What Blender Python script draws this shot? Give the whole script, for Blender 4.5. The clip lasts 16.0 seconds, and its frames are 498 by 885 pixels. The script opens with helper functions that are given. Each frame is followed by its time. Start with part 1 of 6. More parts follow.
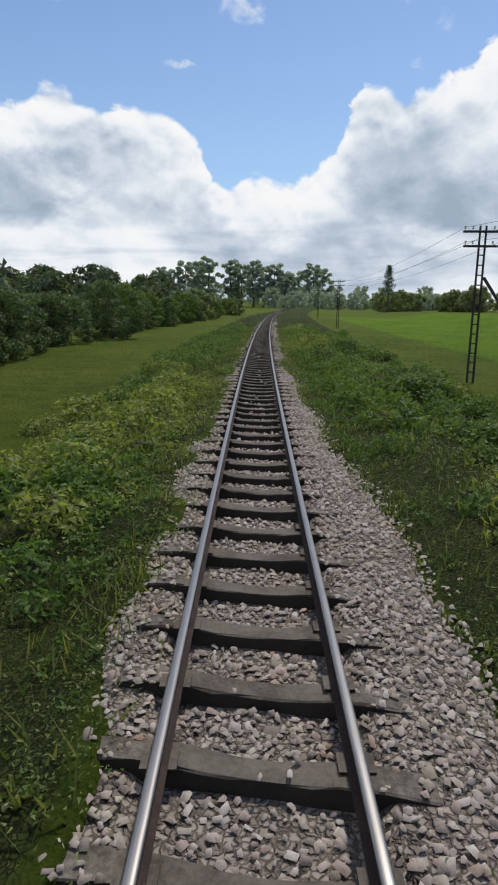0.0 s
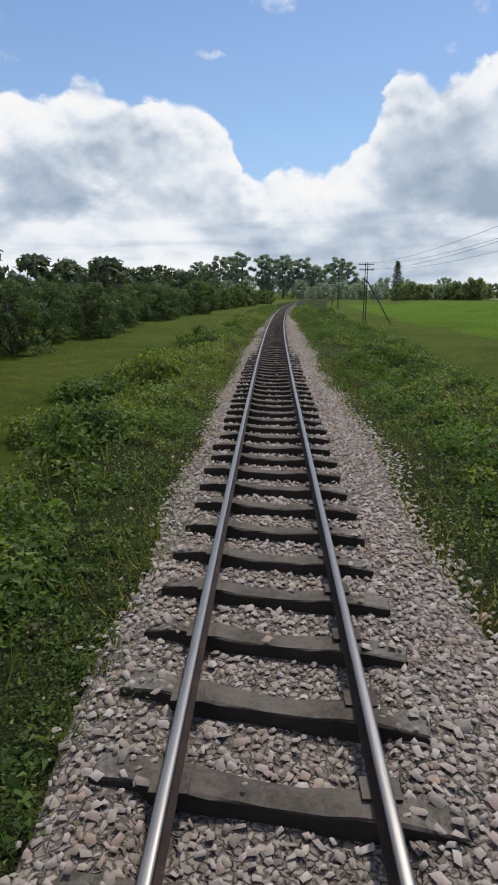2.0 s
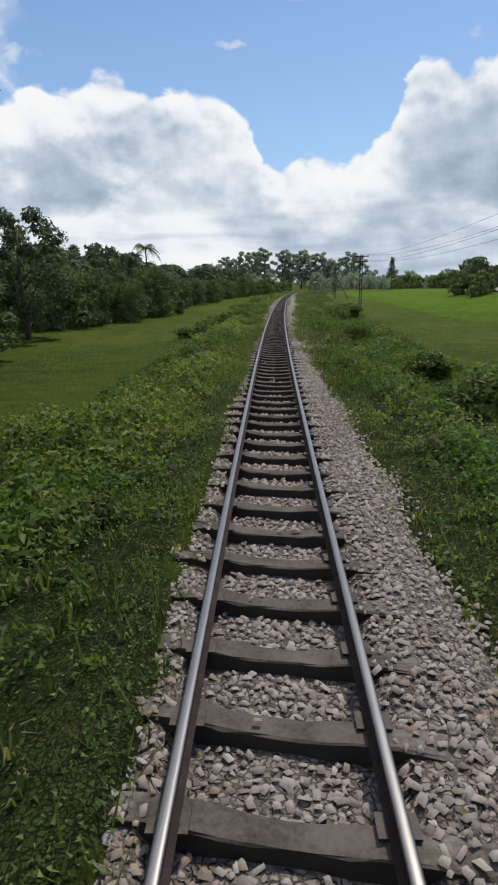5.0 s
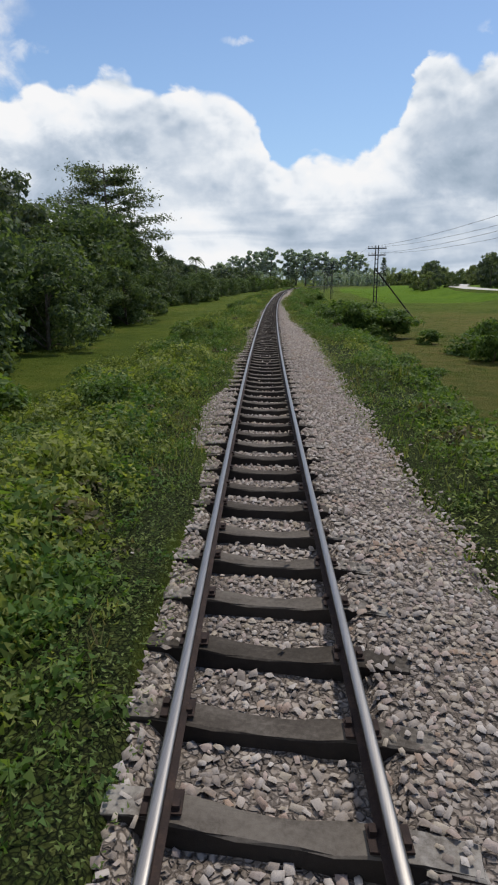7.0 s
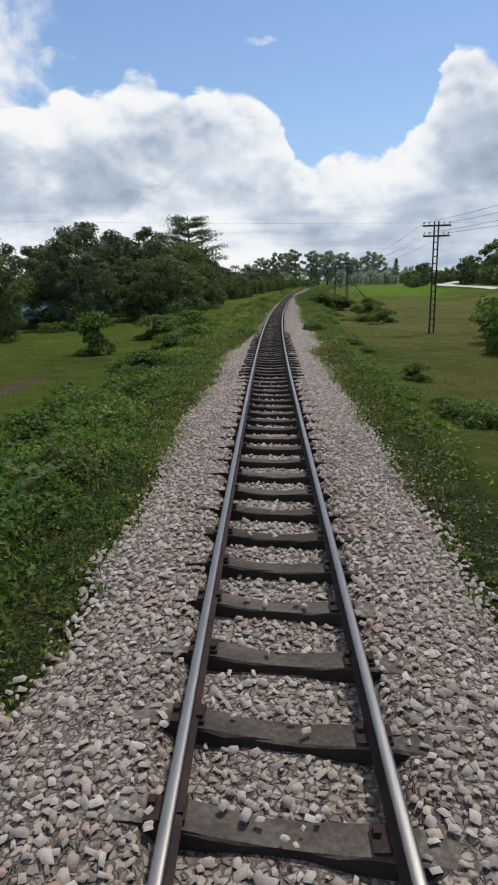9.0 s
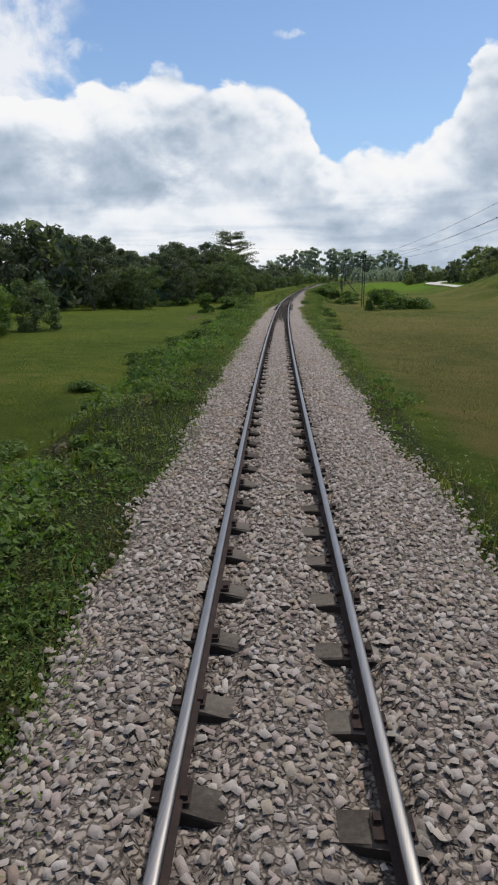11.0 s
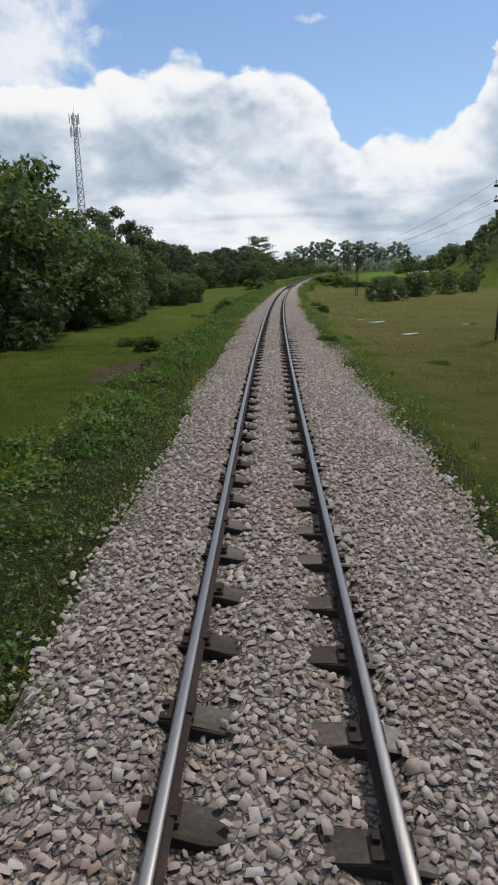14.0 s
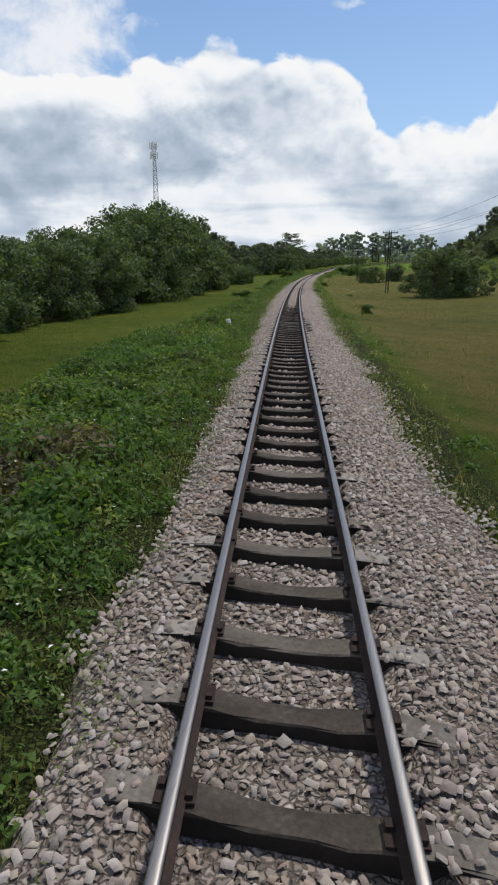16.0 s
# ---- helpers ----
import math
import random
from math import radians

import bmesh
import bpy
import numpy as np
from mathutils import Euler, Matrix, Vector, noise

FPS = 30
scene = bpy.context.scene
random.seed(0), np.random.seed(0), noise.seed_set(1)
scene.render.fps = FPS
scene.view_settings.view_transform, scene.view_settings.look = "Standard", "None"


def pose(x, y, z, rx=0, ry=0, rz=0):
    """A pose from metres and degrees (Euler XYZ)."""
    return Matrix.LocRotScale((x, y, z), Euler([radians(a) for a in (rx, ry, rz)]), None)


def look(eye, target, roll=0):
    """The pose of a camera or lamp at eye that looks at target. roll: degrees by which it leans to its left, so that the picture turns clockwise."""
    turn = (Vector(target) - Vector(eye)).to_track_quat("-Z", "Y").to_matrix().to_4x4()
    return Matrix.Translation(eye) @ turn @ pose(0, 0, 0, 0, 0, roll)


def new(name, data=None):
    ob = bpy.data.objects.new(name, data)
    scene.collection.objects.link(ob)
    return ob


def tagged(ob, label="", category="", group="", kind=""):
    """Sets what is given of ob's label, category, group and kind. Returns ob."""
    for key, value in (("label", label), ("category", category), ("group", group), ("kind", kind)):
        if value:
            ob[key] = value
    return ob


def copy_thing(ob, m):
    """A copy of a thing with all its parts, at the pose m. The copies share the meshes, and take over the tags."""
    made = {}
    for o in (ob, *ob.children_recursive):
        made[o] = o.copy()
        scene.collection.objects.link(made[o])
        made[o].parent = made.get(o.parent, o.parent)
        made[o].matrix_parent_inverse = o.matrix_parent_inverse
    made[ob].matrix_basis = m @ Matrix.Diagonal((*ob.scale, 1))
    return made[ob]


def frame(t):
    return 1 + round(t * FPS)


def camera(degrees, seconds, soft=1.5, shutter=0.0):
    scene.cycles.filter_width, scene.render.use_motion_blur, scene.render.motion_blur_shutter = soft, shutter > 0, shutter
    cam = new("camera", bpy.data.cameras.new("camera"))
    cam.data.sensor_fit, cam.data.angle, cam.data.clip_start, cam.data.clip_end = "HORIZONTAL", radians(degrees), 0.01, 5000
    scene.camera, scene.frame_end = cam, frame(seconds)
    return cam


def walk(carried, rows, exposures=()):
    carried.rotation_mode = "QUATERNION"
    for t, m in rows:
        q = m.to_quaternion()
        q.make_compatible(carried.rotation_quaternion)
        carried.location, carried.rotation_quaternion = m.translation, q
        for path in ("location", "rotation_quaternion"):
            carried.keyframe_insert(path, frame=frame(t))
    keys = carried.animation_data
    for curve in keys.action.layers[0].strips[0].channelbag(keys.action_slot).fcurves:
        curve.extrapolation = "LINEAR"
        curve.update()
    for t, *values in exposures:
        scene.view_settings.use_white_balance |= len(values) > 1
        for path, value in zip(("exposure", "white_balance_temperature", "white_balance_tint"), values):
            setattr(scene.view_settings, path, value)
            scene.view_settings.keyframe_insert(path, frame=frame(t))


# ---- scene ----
cam = camera(43.7, 16.0, soft=2.1)


# The line of the railway: bend and gradient every 40 m along it, s metres ahead of its origin.
KNOTS = np.arange(-360.0, 321.0, 40.0)
BEND = np.array([-3.05, -5.07, -6.07, -5.25, -4.11, -9.07, -3.82, -6.04, -3.33, -6.58, -4.96, -2.91, -3.47, -4.10, -4.39, -4.39, -4.39, -4.39]) * 1e-4
SLOPE = np.array([-10.93, -10.96, -8.41, -7.91, -4.31, -0.16, 5.73, 8.41, 9.79, 6.53, 3.72, 2.48, 2.20, 2.01, 1.63, 1.32, 1.12, 1.03]) * 1e-3
LINE_S = np.arange(-700.0, 1801.0, 2.0)


def _line():
    live = (LINE_S > -420) & (LINE_S < 400)
    bend = np.where(live, np.interp(LINE_S, KNOTS, BEND), 0)
    slope = np.where(live, np.interp(LINE_S, KNOTS, SLOPE), 0)
    head = np.concatenate([[0], np.cumsum(bend[1:] + bend[:-1])])
    head -= np.interp(0, LINE_S, head)
    mid = (head[1:] + head[:-1]) / 2
    x = np.concatenate([[0], np.cumsum(-np.sin(mid) * 2)])
    y = np.concatenate([[0], np.cumsum(np.cos(mid) * 2)])
    z = np.concatenate([[0], np.cumsum(slope[1:] + slope[:-1])])
    return head, x - np.interp(0, LINE_S, x), y - np.interp(0, LINE_S, y), z - np.interp(0, LINE_S, z)


LINE_H, LINE_X, LINE_Y, LINE_Z = _line()


def along(s, o=0.0, up=0.0):
    """World points at s along the line, o to its right and up above the rail tops."""
    s, o = np.asarray(s, float), np.asarray(o, float)
    h = np.interp(s, LINE_S, LINE_H)
    x = np.interp(s, LINE_S, LINE_X) + o * np.cos(h)
    y = np.interp(s, LINE_S, LINE_Y) + o * np.sin(h)
    z = np.interp(s, LINE_S, LINE_Z) + up
    return np.stack(np.broadcast_arrays(x, y, z), -1)


def heading(s):
    return float(np.interp(s, LINE_S, LINE_H))


# seconds, metres along the line, then the camera's turn from the line's heading, tilt and roll in degrees
RIDE = [
    (0.0, 0.14, 0.25, -12.52, -0.71),
    (0.5, -11.06, 0.04, -12.60, -0.73),
    (1.0, -22.44, 0.20, -12.91, -0.63),
    (1.5, -33.75, 1.08, -13.06, -0.50),
    (2.0, -45.06, 1.82, -13.26, -0.26),
    (2.5, -56.33, 2.28, -13.47, -0.11),
    (3.0, -67.55, 2.45, -13.58, -0.08),
    (3.5, -78.86, 2.55, -13.68, 0.28),
    (6.0, -134.96, 1.49, -14.11, 0.27),
    (6.5, -146.14, 1.22, -14.17, 0.28),
    (7.0, -157.35, 0.96, -14.21, 0.32),
    (7.5, -168.54, 0.93, -14.24, 0.90),
    (8.0, -179.61, 0.87, -14.24, 0.82),
    (8.5, -190.81, 1.36, -14.12, 1.11),
    (9.0, -202.05, 1.76, -14.18, 1.23),
    (11.5, -257.93, 2.29, -14.85, 0.35),
    (12.0, -268.96, 2.54, -15.11, 0.84),
    (12.5, -280.20, 2.62, -15.29, 1.08),
    (13.0, -291.51, 2.27, -15.44, 0.67),
    (13.5, -302.72, 2.04, -15.51, 0.60),
    (14.0, -313.79, 1.71, -15.56, 0.34),
    (14.5, -324.84, 2.06, -15.80, 0.60),
    (15.0, -336.13, 2.62, -16.08, 0.51),
    (15.5, -347.31, 3.17, -16.25, 0.51),
    (16.0, -358.53, 3.27, -16.41, -0.18),
]
EYE_UP, EYE_OUT = 2.313, -0.052


def eye(s, yaw, pitch, roll):
    x, y, z = along(s, EYE_OUT, EYE_UP)
    return pose(x, y, z, 0, 0, math.degrees(heading(s)) + yaw) @ pose(0, 0, 0, pitch) @ pose(0, 0, 0, 0, roll) @ pose(0, 0, 0, 90)


walk(cam, [(t, eye(s, yaw, pitch, roll)) for t, s, yaw, pitch, roll in RIDE])

# ---------------------------------------------------------------- sky and sun
SUN_EL, SUN_AZ = 62.0, 28.0        # degrees above the horizon, and to the right of +y
sun = new("sun", bpy.data.lights.new("sun", "SUN"))
sun.data.energy, sun.data.angle, sun.data.color = 3.15, radians(4.0), (1.0, 0.93, 0.82)
sun.matrix_world = look((0, 0, 300), Vector((0, 0, 300)) - Vector((math.sin(radians(SUN_AZ)) * math.cos(radians(SUN_EL)), math.cos(radians(SUN_AZ)) * math.cos(radians(SUN_EL)), math.sin(radians(SUN_EL)))))


class Net:
    """A small wrapper to write node trees in few lines."""

    def __init__(self, tree):
        self.t = tree

    def node(self, kind, ins=(), **props):
        n = self.t.nodes.new(kind)
        for k, val in props.items():
            if k == "operation":
                n.operation = val
            elif k == "data_type":
                n.data_type = val
            elif k == "blend_type":
                n.blend_type = val
            elif k == "feature":
                n.feature = val
            elif k == "sky_type":
                n.sky_type = val
            elif k == "attribute_name":
                n.attribute_name = val
            elif k == "interpolation_type":
                n.interpolation_type = val
            elif k == "noise_dimensions":
                n.noise_dimensions = val
        for key, val in (ins.items() if isinstance(ins, dict) else enumerate(ins)):
            if val is None:
                continue
            if isinstance(val, bpy.types.NodeSocket):
                self.t.links.new(val, n.inputs[key])
            else:
                n.inputs[key].default_value = val
        return n

    def math(self, op, *ins):
        return self.node("ShaderNodeMath", ins, operation=op).outputs[0]

    def noise(self, vec, scale, detail=4.0, rough=0.55, distort=0.0):
        return self.node("ShaderNodeTexNoise", {"Vector": vec, "Scale": scale, "Detail": detail, "Roughness": rough, "Distortion": distort}).outputs[0]

    def ramp(self, fac, stops):
        n = self.node("ShaderNodeValToRGB", [fac])
        el = n.color_ramp.elements
        while len(el) < len(stops):
            el.new(0.5)
        for e, (p, c) in zip(el, stops):
            e.position = p
            e.color = (*c, 1) if isinstance(c, tuple) else (c, c, c, 1)
        return n.outputs[0]

    def mix(self, fac, a, b, how="MIX"):
        n = self.t.nodes.new("ShaderNodeMix")
        n.data_type, n.blend_type = "RGBA", how
        for i, val in ((0, fac), (6, a), (7, b)):
            if isinstance(val, bpy.types.NodeSocket):
                self.t.links.new(val, n.inputs[i])
            elif i == 0:
                n.inputs[i].default_value = val
            else:
                n.inputs[i].default_value = (*val, 1)
        return n.outputs[2]

    def smooth(self, val, lo, hi):
        n = self.node("ShaderNodeMapRange", [val, lo, hi, 0.0, 1.0], interpolation_type="SMOOTHSTEP")
        return n.outputs[0]


# Tops of the cumulus bank: degrees of azimuth to the right of +y, degrees above the horizon.
TOPS = [(-52, 14), (-45, 16.5), (-38, 14.6), (-33, 14.4), (-27.5, 14.6), (-24.7, 14.8), (-22.6, 15.5), (-20.5, 15.0), (-18.6, 15.6), (-17.4, 16.2), (-15.8, 16.4),
        (-14.6, 15.8), (-12.8, 14.8), (-11.2, 15.8), (-9.2, 16.1), (-6.7, 14.8), (-5.0, 13.6), (-4.2, 12.0), (-3.6, 10.4), (-2.4, 10.1), (0.2, 10.5), (3.0, 10.3),
        (4.8, 11.0), (6.2, 12.6), (7.6, 14.6), (8.8, 17.2), (10.4, 17.4), (12.4, 16.6), (15.4, 17.8), (18.6, 19.8), (21.6, 21.6), (30, 18)]


def make_world():
    world = bpy.data.worlds.new("sky")
    scene.world = world
    world.use_nodes = True
    world.node_tree.nodes.clear()
    n = Net(world.node_tree)
    sky = n.node("ShaderNodeTexSky", sky_type="NISHITA")
    sky.sun_disc, sky.sun_elevation, sky.sun_rotation = False, radians(SUN_EL), radians(SUN_AZ)
    sky.air_density, sky.dust_density, sky.ozone_density = 1.0, 0.6, 1.5
    way = n.node("ShaderNodeTexCoord").outputs["Generated"]
    xyz = n.node("ShaderNodeSeparateXYZ", [way]).outputs
    az = n.math("MULTIPLY", n.math("ARCTAN2", xyz[0], xyz[1]), 180 / math.pi)
    el = n.math("MULTIPLY", n.math("ARCSINE", xyz[2]), 180 / math.pi)
    # flat coordinates of the dome in degrees / 10, warped by noise for billowing edges
    flat = n.node("ShaderNodeCombineXYZ", [n.math("MULTIPLY", az, 0.1), n.math("MULTIPLY", el, 0.13), 0.0]).outputs[0]
    big = n.noise(flat, 1.3, 6.0, 0.6, 0.3)
    puff = n.noise(flat, 5.2, 6.0, 0.55, 0.5)
    wob = n.math("SUBTRACT", puff, 0.5)

    def billow(at):
        """Rounded cauliflower heads of two sizes, about 0 to 1."""
        bent = n.node("ShaderNodeVectorMath", [at, n.node("ShaderNodeVectorMath", [n.node("ShaderNodeTexNoise", {"Vector": at, "Scale": 3.0, "Detail": 3.0}).outputs[1], (0.22, 0.22, 0.0)], operation="MULTIPLY").outputs[0]], operation="ADD").outputs[0]
        heads = [n.node("ShaderNodeTexVoronoi", {"Vector": bent, "Scale": k, "Smoothness": 0.35}, feature="SMOOTH_F1").outputs["Distance"] for k in (2.7, 6.5, 15.0)]
        return n.math("SUBTRACT", 1.0, n.math("ADD", n.math("MULTIPLY", heads[0], 0.85), n.math("ADD", n.math("MULTIPLY", heads[1], 0.36), n.math("MULTIPLY", heads[2], 0.12))))

    heads = billow(flat)
    azw = n.math("ADD", az, n.math("MULTIPLY", wob, 1.6))
    top = n.math("MULTIPLY", n.ramp(n.node("ShaderNodeMapRange", [azw, -52.0, 48.0, 0.0, 1.0]).outputs[0], [((a + 52) / 100, h / 30) for a, h in TOPS]), 30.0)
    top = n.math("ADD", n.math("ADD", top, n.math("MULTIPLY", wob, 1.2)), n.math("MULTIPLY", n.math("SUBTRACT", heads, 0.38), 1.9))
    depth = n.math("SUBTRACT", top, el)                     # degrees below the cloud's top
    bank = n.smooth(depth, -0.15, 0.55)
    # thin gaps in the bank, and loose scraps above it
    scraps = n.math("MULTIPLY", n.smooth(n.noise(flat, 1.1, 7.0, 0.62, 0.4), 0.62, 0.78), n.smooth(el, 13.0, 22.0))
    far_left = n.math("MULTIPLY", n.smooth(n.math("ADD", az, n.math("MULTIPLY", n.math("SUBTRACT", big, 0.5), 34.0)), -23.0, -30.0), n.smooth(n.noise(flat, 0.9, 6.0, 0.6, 0.3), 0.36, 0.60))
    # two small lone scraps high in the blue
    for a0, e0, wide, flat_k in ((-6.7, 18.7, 1.1, 3.2), (13.2, 18.5, 0.8, 1.6), (-23.5, 17.4, 2.0, 2.6), (-1.0, 22.6, 2.2, 2.0)):
        d = n.math("ADD", n.math("POWER", n.math("DIVIDE", n.math("SUBTRACT", azw, a0), wide), 2.0), n.math("POWER", n.math("DIVIDE", n.math("MULTIPLY", n.math("SUBTRACT", el, e0), flat_k), wide), 2.0))
        scraps = n.math("MAXIMUM", scraps, n.math("MULTIPLY", n.smooth(n.math("ADD", d, n.math("MULTIPLY", wob, 5.0)), 1.2, -0.6), 0.95))
    cover = n.math("MAXIMUM", bank, n.math("MAXIMUM", n.math("MULTIPLY", scraps, 0.55), n.math("MULTIPLY", far_left, 0.85)))
    # billows: bright where they stand out, grey-blue in the hollows and towards the flat bases
    body = n.noise(flat, 0.85, 3.5, 0.5, 0.3)
    streak = n.noise(n.node("ShaderNodeCombineXYZ", [n.math("MULTIPLY", az, 0.06), n.math("MULTIPLY", el, 0.42), 3.7]).outputs[0], 1.4, 3.0, 0.5, 0.5)
    higher = n.node("ShaderNodeVectorMath", [flat, (0.05, 0.20, 0.0)], operation="ADD").outputs[0]
    relief = n.math("ADD", n.math("SUBTRACT", big, n.noise(higher, 1.3, 6.0, 0.6, 0.3)), n.math("MULTIPLY", n.math("SUBTRACT", puff, n.noise(higher, 5.2, 6.0, 0.55, 0.5)), 0.35))
    shade = n.math("ADD", n.math("MULTIPLY", n.math("SUBTRACT", body, 0.5), 1.35), n.math("MULTIPLY", n.smooth(depth, 5.0, 0.0), 0.24))
    lit = n.math("SUBTRACT", heads, billow(n.node("ShaderNodeVectorMath", [flat, (0.03, 0.10, 0.0)], operation="ADD").outputs[0]))
    shade = n.math("ADD", n.math("ADD", shade, 0.54), n.math("MULTIPLY", relief, 0.45))
    shade = n.math("ADD", shade, n.math("MULTIPLY", n.math("MULTIPLY", lit, n.smooth(depth, 8.0, 0.5)), 0.55))
    low = n.smooth(el, 9.0, 4.0)
    shade = n.math("ADD", shade, n.math("MULTIPLY", low, n.math("MULTIPLY", n.math("SUBTRACT", streak, 0.60), 0.75)))
    # broad shadowed hollows of the bank
    for a0, e0, wide, tall, depth_k in ((-20.0, 9.5, 7.0, 3.4, 0.30), (-13.0, 7.5, 6.0, 1.8, 0.16), (15.5, 8.5, 7.0, 2.4, 0.30), (9.0, 6.0, 6.0, 1.3, 0.18), (-30.0, 7.0, 9.0, 3.0, 0.14)):
        d = n.math("ADD", n.math("POWER", n.math("DIVIDE", n.math("SUBTRACT", azw, a0), wide), 2.0), n.math("POWER", n.math("DIVIDE", n.math("SUBTRACT", el, e0), tall), 2.0))
        shade = n.math("SUBTRACT", shade, n.math("MULTIPLY", n.smooth(n.math("ADD", d, n.math("MULTIPLY", n.math("SUBTRACT", big, 0.5), 2.2)), 1.3, 0.0), depth_k))
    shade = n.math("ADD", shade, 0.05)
    tint = n.ramp(shade, [(0.20, (0.36, 0.45, 0.56)), (0.38, (0.50, 0.585, 0.70)), (0.54, (0.70, 0.765, 0.85)), (0.68, (0.90, 0.935, 0.98)), (0.85, (0.99, 0.99, 1.0))])
    blue = n.mix(1.0, sky.outputs[0], (SKY_GAIN * 0.86, SKY_GAIN * 0.97, SKY_GAIN * 1.1), "MULTIPLY")
    haze = n.mix(n.math("MULTIPLY", n.smooth(el, 30.0, 0.0), 0.40), blue, (0.46, 0.70, 0.98))
    color = n.mix(cover, haze, tint)
    back = n.node("ShaderNodeBackground", [color, CLOUD_GAIN])
    world.node_tree.links.new(back.outputs[0], n.node("ShaderNodeOutputWorld").inputs[0])


SKY_GAIN, CLOUD_GAIN = 0.12, 0.94
make_world()

# ---------------------------------------------------------------- materials


def material(name, stops, scale=3.0, fine=30.0, rough=0.85, bump=0.0, bump_scale=60.0, metal=0.0, each=0.0, island=False, leaf=0.0, gloss=0.3, stretch=None, worn=None):
    """A procedural surface: a colour ramp over two sizes of noise, changed a little from piece to piece."""
    m = bpy.data.materials.new(name)
    m.use_nodes = True
    m.node_tree.nodes.clear()
    n = Net(m.node_tree)
    where = n.node("ShaderNodeTexCoord").outputs["Object"]
    if stretch:
        where = n.node("ShaderNodeMapping", {"Vector": where, "Scale": stretch}).outputs[0]
    a, b = n.noise(where, scale, 4.0, 0.6), n.noise(where, fine, 3.0, 0.6)
    fac = n.math("ADD", n.math("MULTIPLY", a, 0.6), n.math("MULTIPLY", b, 0.4))
    if each:
        rand = n.node("ShaderNodeNewGeometry").outputs["Random Per Island"] if island else n.node("ShaderNodeObjectInfo").outputs["Random"]
        fac = n.math("ADD", fac, n.math("MULTIPLY", n.math("SUBTRACT", rand, 0.5), each))
    color = n.ramp(n.smooth(fac, 0.25, 0.75), stops)
    if worn:
        color = n.mix(n.node("ShaderNodeAttribute", attribute_name="old").outputs["Fac"], color, worn, "MULTIPLY")
    p = n.node("ShaderNodeBsdfPrincipled", {"Base Color": color, "Roughness": rough, "Metallic": metal, "Specular IOR Level": gloss})
    if bump:
        p_in = n.node("ShaderNodeBump", {"Height": n.noise(where, bump_scale, 4.0, 0.65), "Strength": bump, "Distance": 0.02}).outputs[0]
        m.node_tree.links.new(p_in, p.inputs["Normal"])
    out = p.outputs[0]
    if leaf:
        glow = n.node("ShaderNodeBsdfTranslucent", {"Color": n.mix(1.0, color, (1.15, 1.2, 0.5), "MULTIPLY")})
        out = n.node("ShaderNodeMixShader", [leaf, out, glow.outputs[0]]).outputs[0]
    m.node_tree.links.new(out, n.node("ShaderNodeOutputMaterial").inputs[0])
    return m


def leaves(name, dark, mid, light, each=0.7, leaf=0.48):
    return material(name, [(0.0, dark), (0.5, mid), (1.0, light)], 0.35, 3.0, 0.6, each=each, island=True, leaf=leaf, gloss=0.25)


GRIME = (0.72, 0.71, 0.70)          # what years of dirt leave of the stone's colour


def stone_material():
    """Crushed granite: grey, tan and pinkish pieces, stained with iron in small patches."""
    m = bpy.data.materials.new("crushed_granite")
    m.use_nodes = True
    m.node_tree.nodes.clear()
    n = Net(m.node_tree)
    where = n.node("ShaderNodeTexCoord").outputs["Object"]
    rand = n.node("ShaderNodeNewGeometry").outputs["Random Per Island"]
    other = n.math("FRACT", n.math("MULTIPLY", rand, 37.7))
    fac = n.math("ADD", n.math("MULTIPLY", rand, 0.72), n.math("MULTIPLY", n.noise(where, 45.0, 3.0, 0.6), 0.28))
    color = n.ramp(fac, [(0.05, (0.185, 0.156, 0.137)), (0.28, (0.285, 0.247, 0.220)), (0.50, (0.350, 0.312, 0.285)), (0.72, (0.425, 0.382, 0.352)), (0.95, (0.545, 0.505, 0.475))])
    color = n.mix(n.math("MULTIPLY", n.smooth(other, 0.70, 0.95), 0.55), color, (0.39, 0.295, 0.265))
    color = n.mix(n.math("MULTIPLY", n.smooth(n.math("SUBTRACT", 0.3, other), 0.05, 0.25), 0.45), color, (0.42, 0.355, 0.255))
    rust = n.math("MULTIPLY", n.smooth(n.noise(where, 1.7, 3.0, 0.6), 0.52, 0.68), n.smooth(other, 0.15, 0.55))
    color = n.mix(n.math("MULTIPLY", rust, 0.6), color, (0.33, 0.215, 0.135))
    color = n.mix(n.node("ShaderNodeAttribute", attribute_name="old").outputs["Fac"], color, GRIME, "MULTIPLY")
    p = n.node("ShaderNodeBsdfPrincipled", {"Base Color": color, "Roughness": 0.88, "Specular IOR Level": 0.15})
    b = n.node("ShaderNodeBump", {"Height": n.noise(where, 120.0, 4.0, 0.65), "Strength": 0.3, "Distance": 0.02})
    m.node_tree.links.new(b.outputs[0], p.inputs["Normal"])
    m.node_tree.links.new(p.outputs[0], n.node("ShaderNodeOutputMaterial").inputs[0])
    return m


